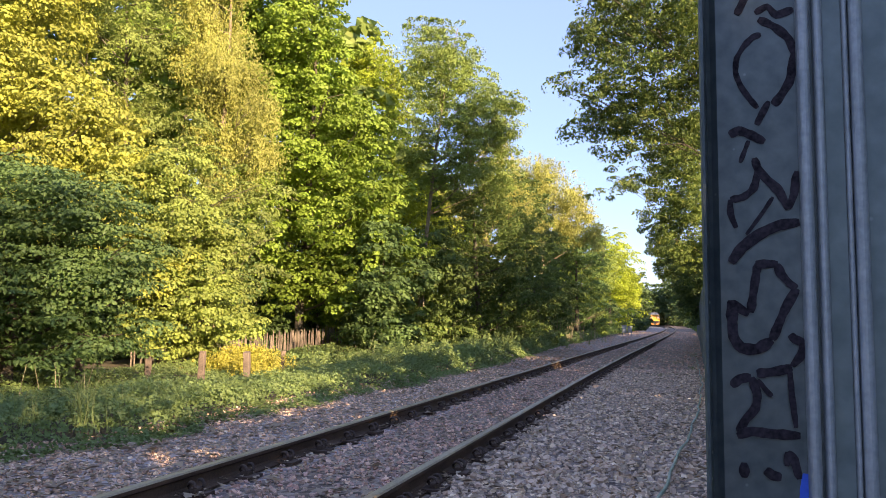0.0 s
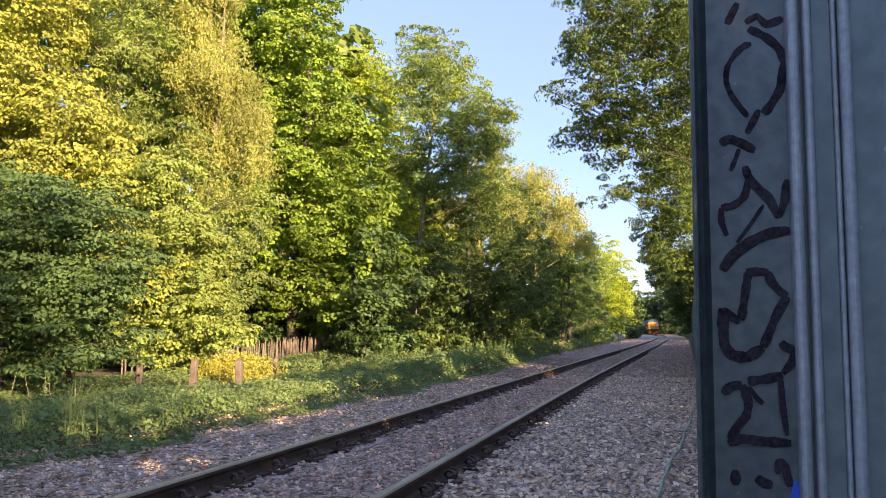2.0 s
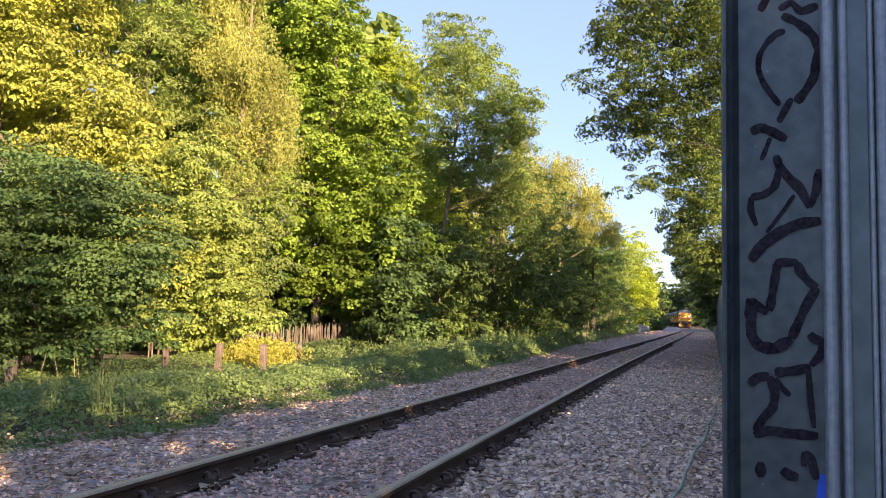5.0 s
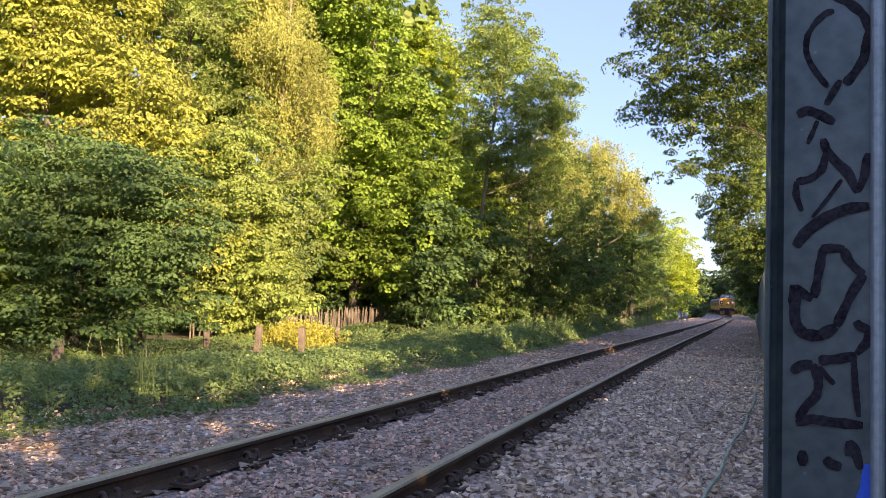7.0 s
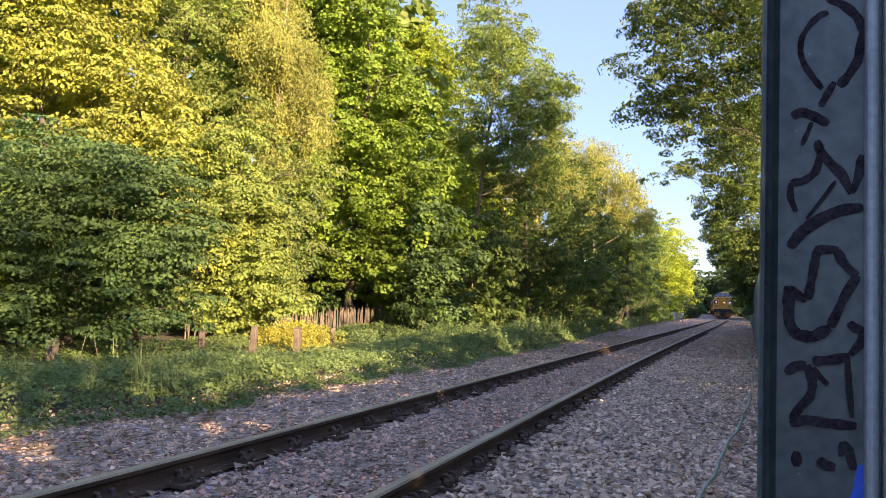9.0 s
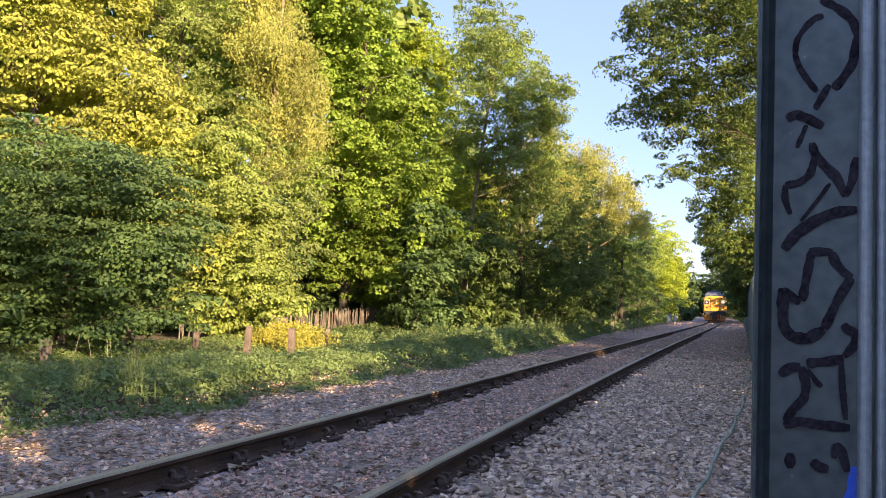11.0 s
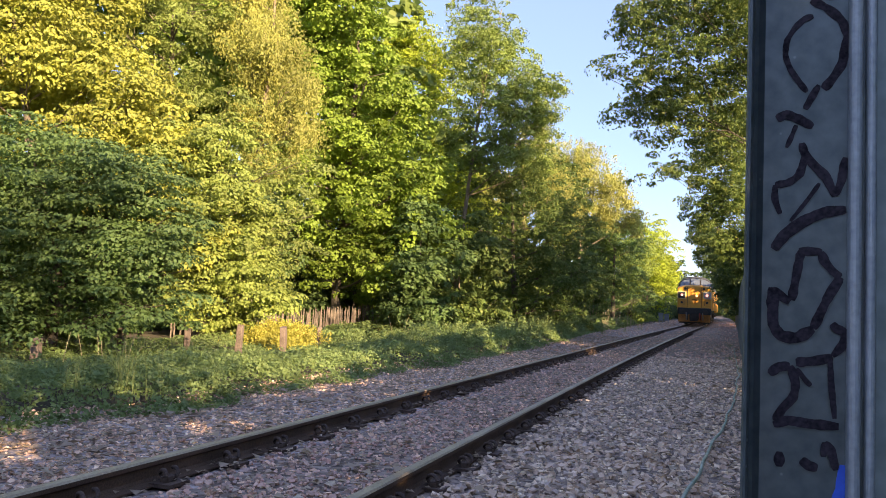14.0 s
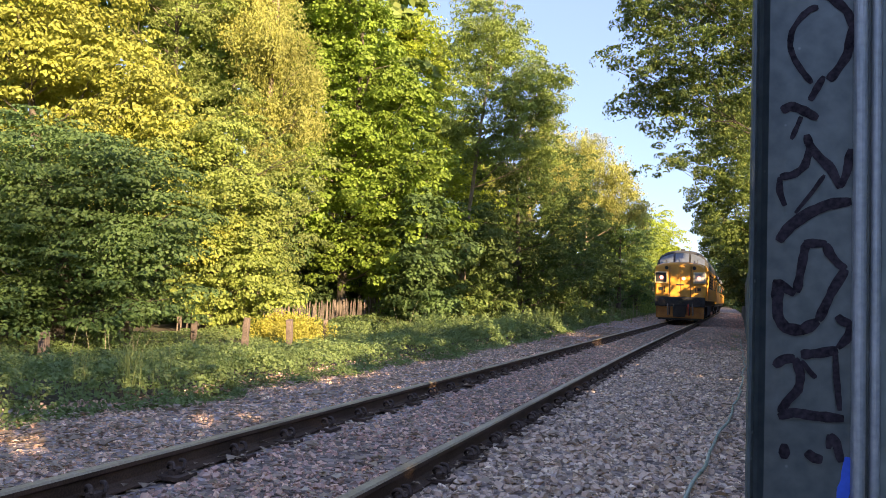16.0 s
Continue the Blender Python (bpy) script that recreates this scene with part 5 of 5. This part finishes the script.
def locomotive():
    ob = empty("locomotive", pose(0, 0, 0), "yellow diesel locomotive with a rounded nose and lit lamps", "locomotive")
    nose = [(0.0, section(1.24, 1.3, 3.12, 0.36), 0.03), (0.05, section(1.31, 1.25, 3.2, 0.4), 0.03), (0.3, section(1.34, 1.22, 3.24, 0.33), 0.02), (1.5, section(1.345, 1.22, 3.26, 0.34), 0)]
    part("nose", loft(nose), YELLOW, ob, "yellow painted nose")
    body = [(1.02, section(1.33, 2.5, 3.9, 0.98), 0.28), (1.1, section(1.35, 2.45, 3.97, 1.0), 0.26), (2.2, section(1.355, 1.22, 3.97, 0.98), 0), (16.5, section(1.355, 1.22, 3.95, 0.98), 0), (17.6, section(1.33, 1.22, 3.7, 0.9), 0)]
    part("cab_and_roof", loft(body), DARK_ROOF, ob, "dark grey cab roof")
    part("roof_horn", boxed(-0.12, 0.12, 1.6, 1.9, 3.95, 4.06, 0.03), DARK_ROOF, ob)
    for sx in (-1, 1):
        part("body_side", boxed(sx * 1.33, sx * 1.375, 2.0, 16.8, 1.2, 2.95, 0.02), YELLOW, ob, "yellow painted side")
        part("cab_side", boxed(sx * 1.32, sx * 1.37, 1.3, 2.0, 1.2, 2.75, 0.02), YELLOW, ob)
        part("cab_side_window", boxed(sx * 1.33, sx * 1.36, 1.75, 2.35, 2.98, 3.3, 0.02), GLASS, ob)
        for y0 in (3.2, 4.6, 6.4, 8.0, 11.0, 13.2):
            g = part("grille", boxed(sx * 1.36, sx * 1.39, y0, y0 + 0.95, 1.9, 2.75, 0.01), UNDER, ob)
            for k in range(4):
                part("louvre", boxed(sx * 1.375, sx * 1.4, y0 + 0.05, y0 + 0.9, 2.0 + 0.18 * k, 2.06 + 0.18 * k), YELLOW, g)
        part("door", boxed(sx * 1.36, sx * 1.383, 2.4, 2.95, 1.3, 3.0, 0.01), YELLOW, ob)
    # windscreen: three panes round the cab front, in a dark surround
    for x0, x1 in ((-0.36, 0.36), (-1.2, -0.46), (0.46, 1.2)):
        part("window_frame", pane(x0, x1, 0.02, 0.03, 0.03), BLACK, ob)
        part("windscreen", pane(x0, x1, 0.035, 0.03), GLASS, ob)
        xm = (x0 + x1) / 2
        part("wiper", boxed(xm - 0.012, xm + 0.012, 0.96, 1.0, 3.2 - 0.1 * abs(xm), 3.5 - 0.1 * abs(xm)), BLACK, ob)
    # lamp boxes, lamps, nose doors, grab rails, horn boxes
    for sx in (-1, 1):
        b = part("lamp_box", boxed(sx * 1.0 - 0.33, sx * 1.0 + 0.33, -0.09, 0.08, 2.1, 2.72, 0.03), LAMP_RIM, ob, "square pale-rimmed lamp box")
        part("lamp_panel", boxed(sx * 1.0 - 0.27, sx * 1.0 + 0.27, -0.1, -0.08, 2.16, 2.66, 0.01), BLACK if sx < 0 else PANEL_GREY, b)
        bm = cylinder(bmesh.new(), (sx * 0.97, -0.125, 2.4), (sx * 0.97, -0.09, 2.4), 0.105, 0.105, 16)
        part("marker_lamp", bm, LAMP_RED, b, "lit marker lamp")
        part("horn_grille", cylinder(bmesh.new(), (sx * 0.72, -0.02, 2.93), (sx * 0.72, 0.05, 2.93), 0.1, 0.1, 14), BLACK, ob)
        part("nose_door", boxed(sx * 0.27 - 0.24, sx * 0.27 + 0.24, -0.016, 0.03, 1.4, 3.02, 0.006), YELLOW, ob)
        part("door_gap", boxed(sx * 0.55 - 0.014, sx * 0.55 + 0.014, -0.012, 0.03, 1.4, 3.02), BLACK, ob)
        part("grab_rail", cylinder(bmesh.new(), (sx * 0.8, -0.07, 1.6), (sx * 0.8, -0.07, 1.95), 0.018, 0.018, 8), BLACK, ob)
        part("lamp_bracket", boxed(sx * 0.98 - 0.09, sx * 0.98 + 0.09, -0.05, 0.0, 1.72, 1.88, 0.01), BLACK, ob)
    part("headlamp", cylinder(bmesh.new(), (0.18, -0.07, 2.36), (0.18, -0.01, 2.36), 0.095, 0.095, 18), LAMP, ob, "lit round headlamp")
    part("number_bar", boxed(-0.2, 0.2, -0.03, -0.015, 1.99, 2.06), BLACK, ob, "black bar in place of a number")
    part("buffer_beam", boxed(-1.3, 1.3, -0.14, 0.3, 0.86, 1.38, 0.06), BLACK, ob)
    part("skirt", boxed(-1.24, 1.24, -0.04, 0.3, 0.24, 0.86, 0.05), ORANGE, ob, "rust-orange lower skirt")
    part("drag_box", boxed(-0.34, 0.3, -0.12, 0.2, 0.3, 0.9, 0.04), UNDER, ob)
    part("coupling_hook", boxed(-0.08, 0.08, -0.34, -0.1, 0.95, 1.12, 0.02), BLACK, ob)
    for x in (-0.5, -0.32, 0.34, 0.52):
        v, f = tubes([(np.array([(x, -0.13, 0.95), (x, -0.26, 0.75), (x, -0.22, 0.5), (x, -0.14, 0.42)]), np.full(4, 0.03))], 7)
        put("air_hose", np_mesh("air_hose", v, f, BLACK, True), ob)
    for x, mat in ((-0.62, CHROME), (0.44, RED_HOSE), (0.66, CHROME)):
        v, f = tubes([(np.array([(x, -0.1, 1.0), (x, -0.2, 0.86), (x + 0.03, -0.2, 0.56), (x + 0.02, -0.1, 0.4)]), np.full(4, 0.042))], 8)
        put("brake_pipe", np_mesh("brake_pipe", v, f, mat, True), ob)
    part("snow_plough", boxed(-1.15, 1.15, 0.02, 0.12, 0.14, 0.42, 0.03), UNDER, ob)
    buffers(ob, -0.1, -1)
    buffers(ob, 17.6, 1)
    part("underframe", boxed(-1.2, 1.2, 0.3, 17.5, 0.86, 1.22, 0.04), UNDER, ob)
    part("fuel_tank", boxed(-1.15, 1.15, 7.2, 10.8, 0.3, 0.9, 0.08), UNDER, ob)
    for y0 in (3.3, 14.4):
        bogie(ob, y0)
    return ob


def coach():
    ob = empty("coach", pose(0, 0, 0), "yellow-sided railway coach with a pale grey roof", "coach", "coaches of the train")
    part("body", loft([(0.0, section(1.34, 1.05, 2.9, 0.2), 0), (19.6, section(1.34, 1.05, 2.9, 0.2), 0)]), YELLOW, ob)
    part("roof", loft([(0.0, section(1.36, 2.86, 3.78, 0.9), 0), (19.6, section(1.36, 2.86, 3.78, 0.9), 0)]), GREY_ROOF, ob, "pale grey curved roof")
    for sx in (-1, 1):
        for k in range(8):
            y0 = 2.0 + 2.05 * k
            w = part("window", boxed(sx * 1.335, sx * 1.352, y0, y0 + 1.25, 1.95, 2.65, 0.01), GLASS, ob)
        for y0 in (0.5, 18.3):
            part("door", boxed(sx * 1.335, sx * 1.358, y0, y0 + 0.8, 1.15, 2.85, 0.01), YELLOW, ob)
    part("gangway", boxed(-0.5, 0.5, -0.3, 0.05, 1.2, 3.2, 0.03), BLACK, ob)
    part("underframe", boxed(-1.2, 1.2, 0.1, 19.5, 0.8, 1.06, 0.03), UNDER, ob)
    buffers(ob, 0.0, -1)
    for y0 in (3.0, 16.6):
        bogie(ob, y0, 1.25)
    return ob


loco = locomotive()
coaches = [coach()]
for _ in range(2):
    coaches.append(copy_thing(coaches[0], pose(0, 0, 0)))
TRAIN = [(loco, 0.0, 17.7)] + [(c, 18.5 + 20.4 * i, 19.6) for i, c in enumerate(coaches)]
# seconds and the place of the locomotive's front, along the line
FRONT = ((0.0, 250.0), (3.0, 212.0), (5.5, 180.0), (9.0, 132.0), (12.5, 87.0), (16.0, 45.8))


def front_at(t):
    return float(np.interp(t, [a for a, _ in FRONT], [b for _, b in FRONT]))


def vehicle_pose(front, offset, length):
    y0, y1 = front + offset + 2.5, front + offset + length - 2.5
    a, b = Vector((track_x(y0), y0, 0)), Vector((track_x(y1), y1, 0))
    d = (b - a).normalized()
    p = a - d * 2.5
    z0, z1 = rise(y0), rise(y1)
    return pose(p.x, p.y, RAIL_Z + 0.158 + z0 - 2.5 * (z1 - z0) / (y1 - y0), math.degrees(math.atan2(z1 - z0, y1 - y0)), 0, math.degrees(math.atan2(-d.x, d.y)))


def motions():
    for ob, offset, length in TRAIN:
        walk(ob, [(t, vehicle_pose(front_at(t), offset, length)) for t in np.arange(0, 16.01, 0.5)])
        # the wheels roll on the rails
        for axle in [c for c in ob.children if c.name.startswith("wheelset")]:
            y0 = axle.matrix_basis.translation.y
            walk(axle, [(t, pose(0, y0, 0.5, math.degrees((FRONT[0][1] - front_at(t)) / 0.5))) for t in np.linspace(0, 16, 321)])


motions()
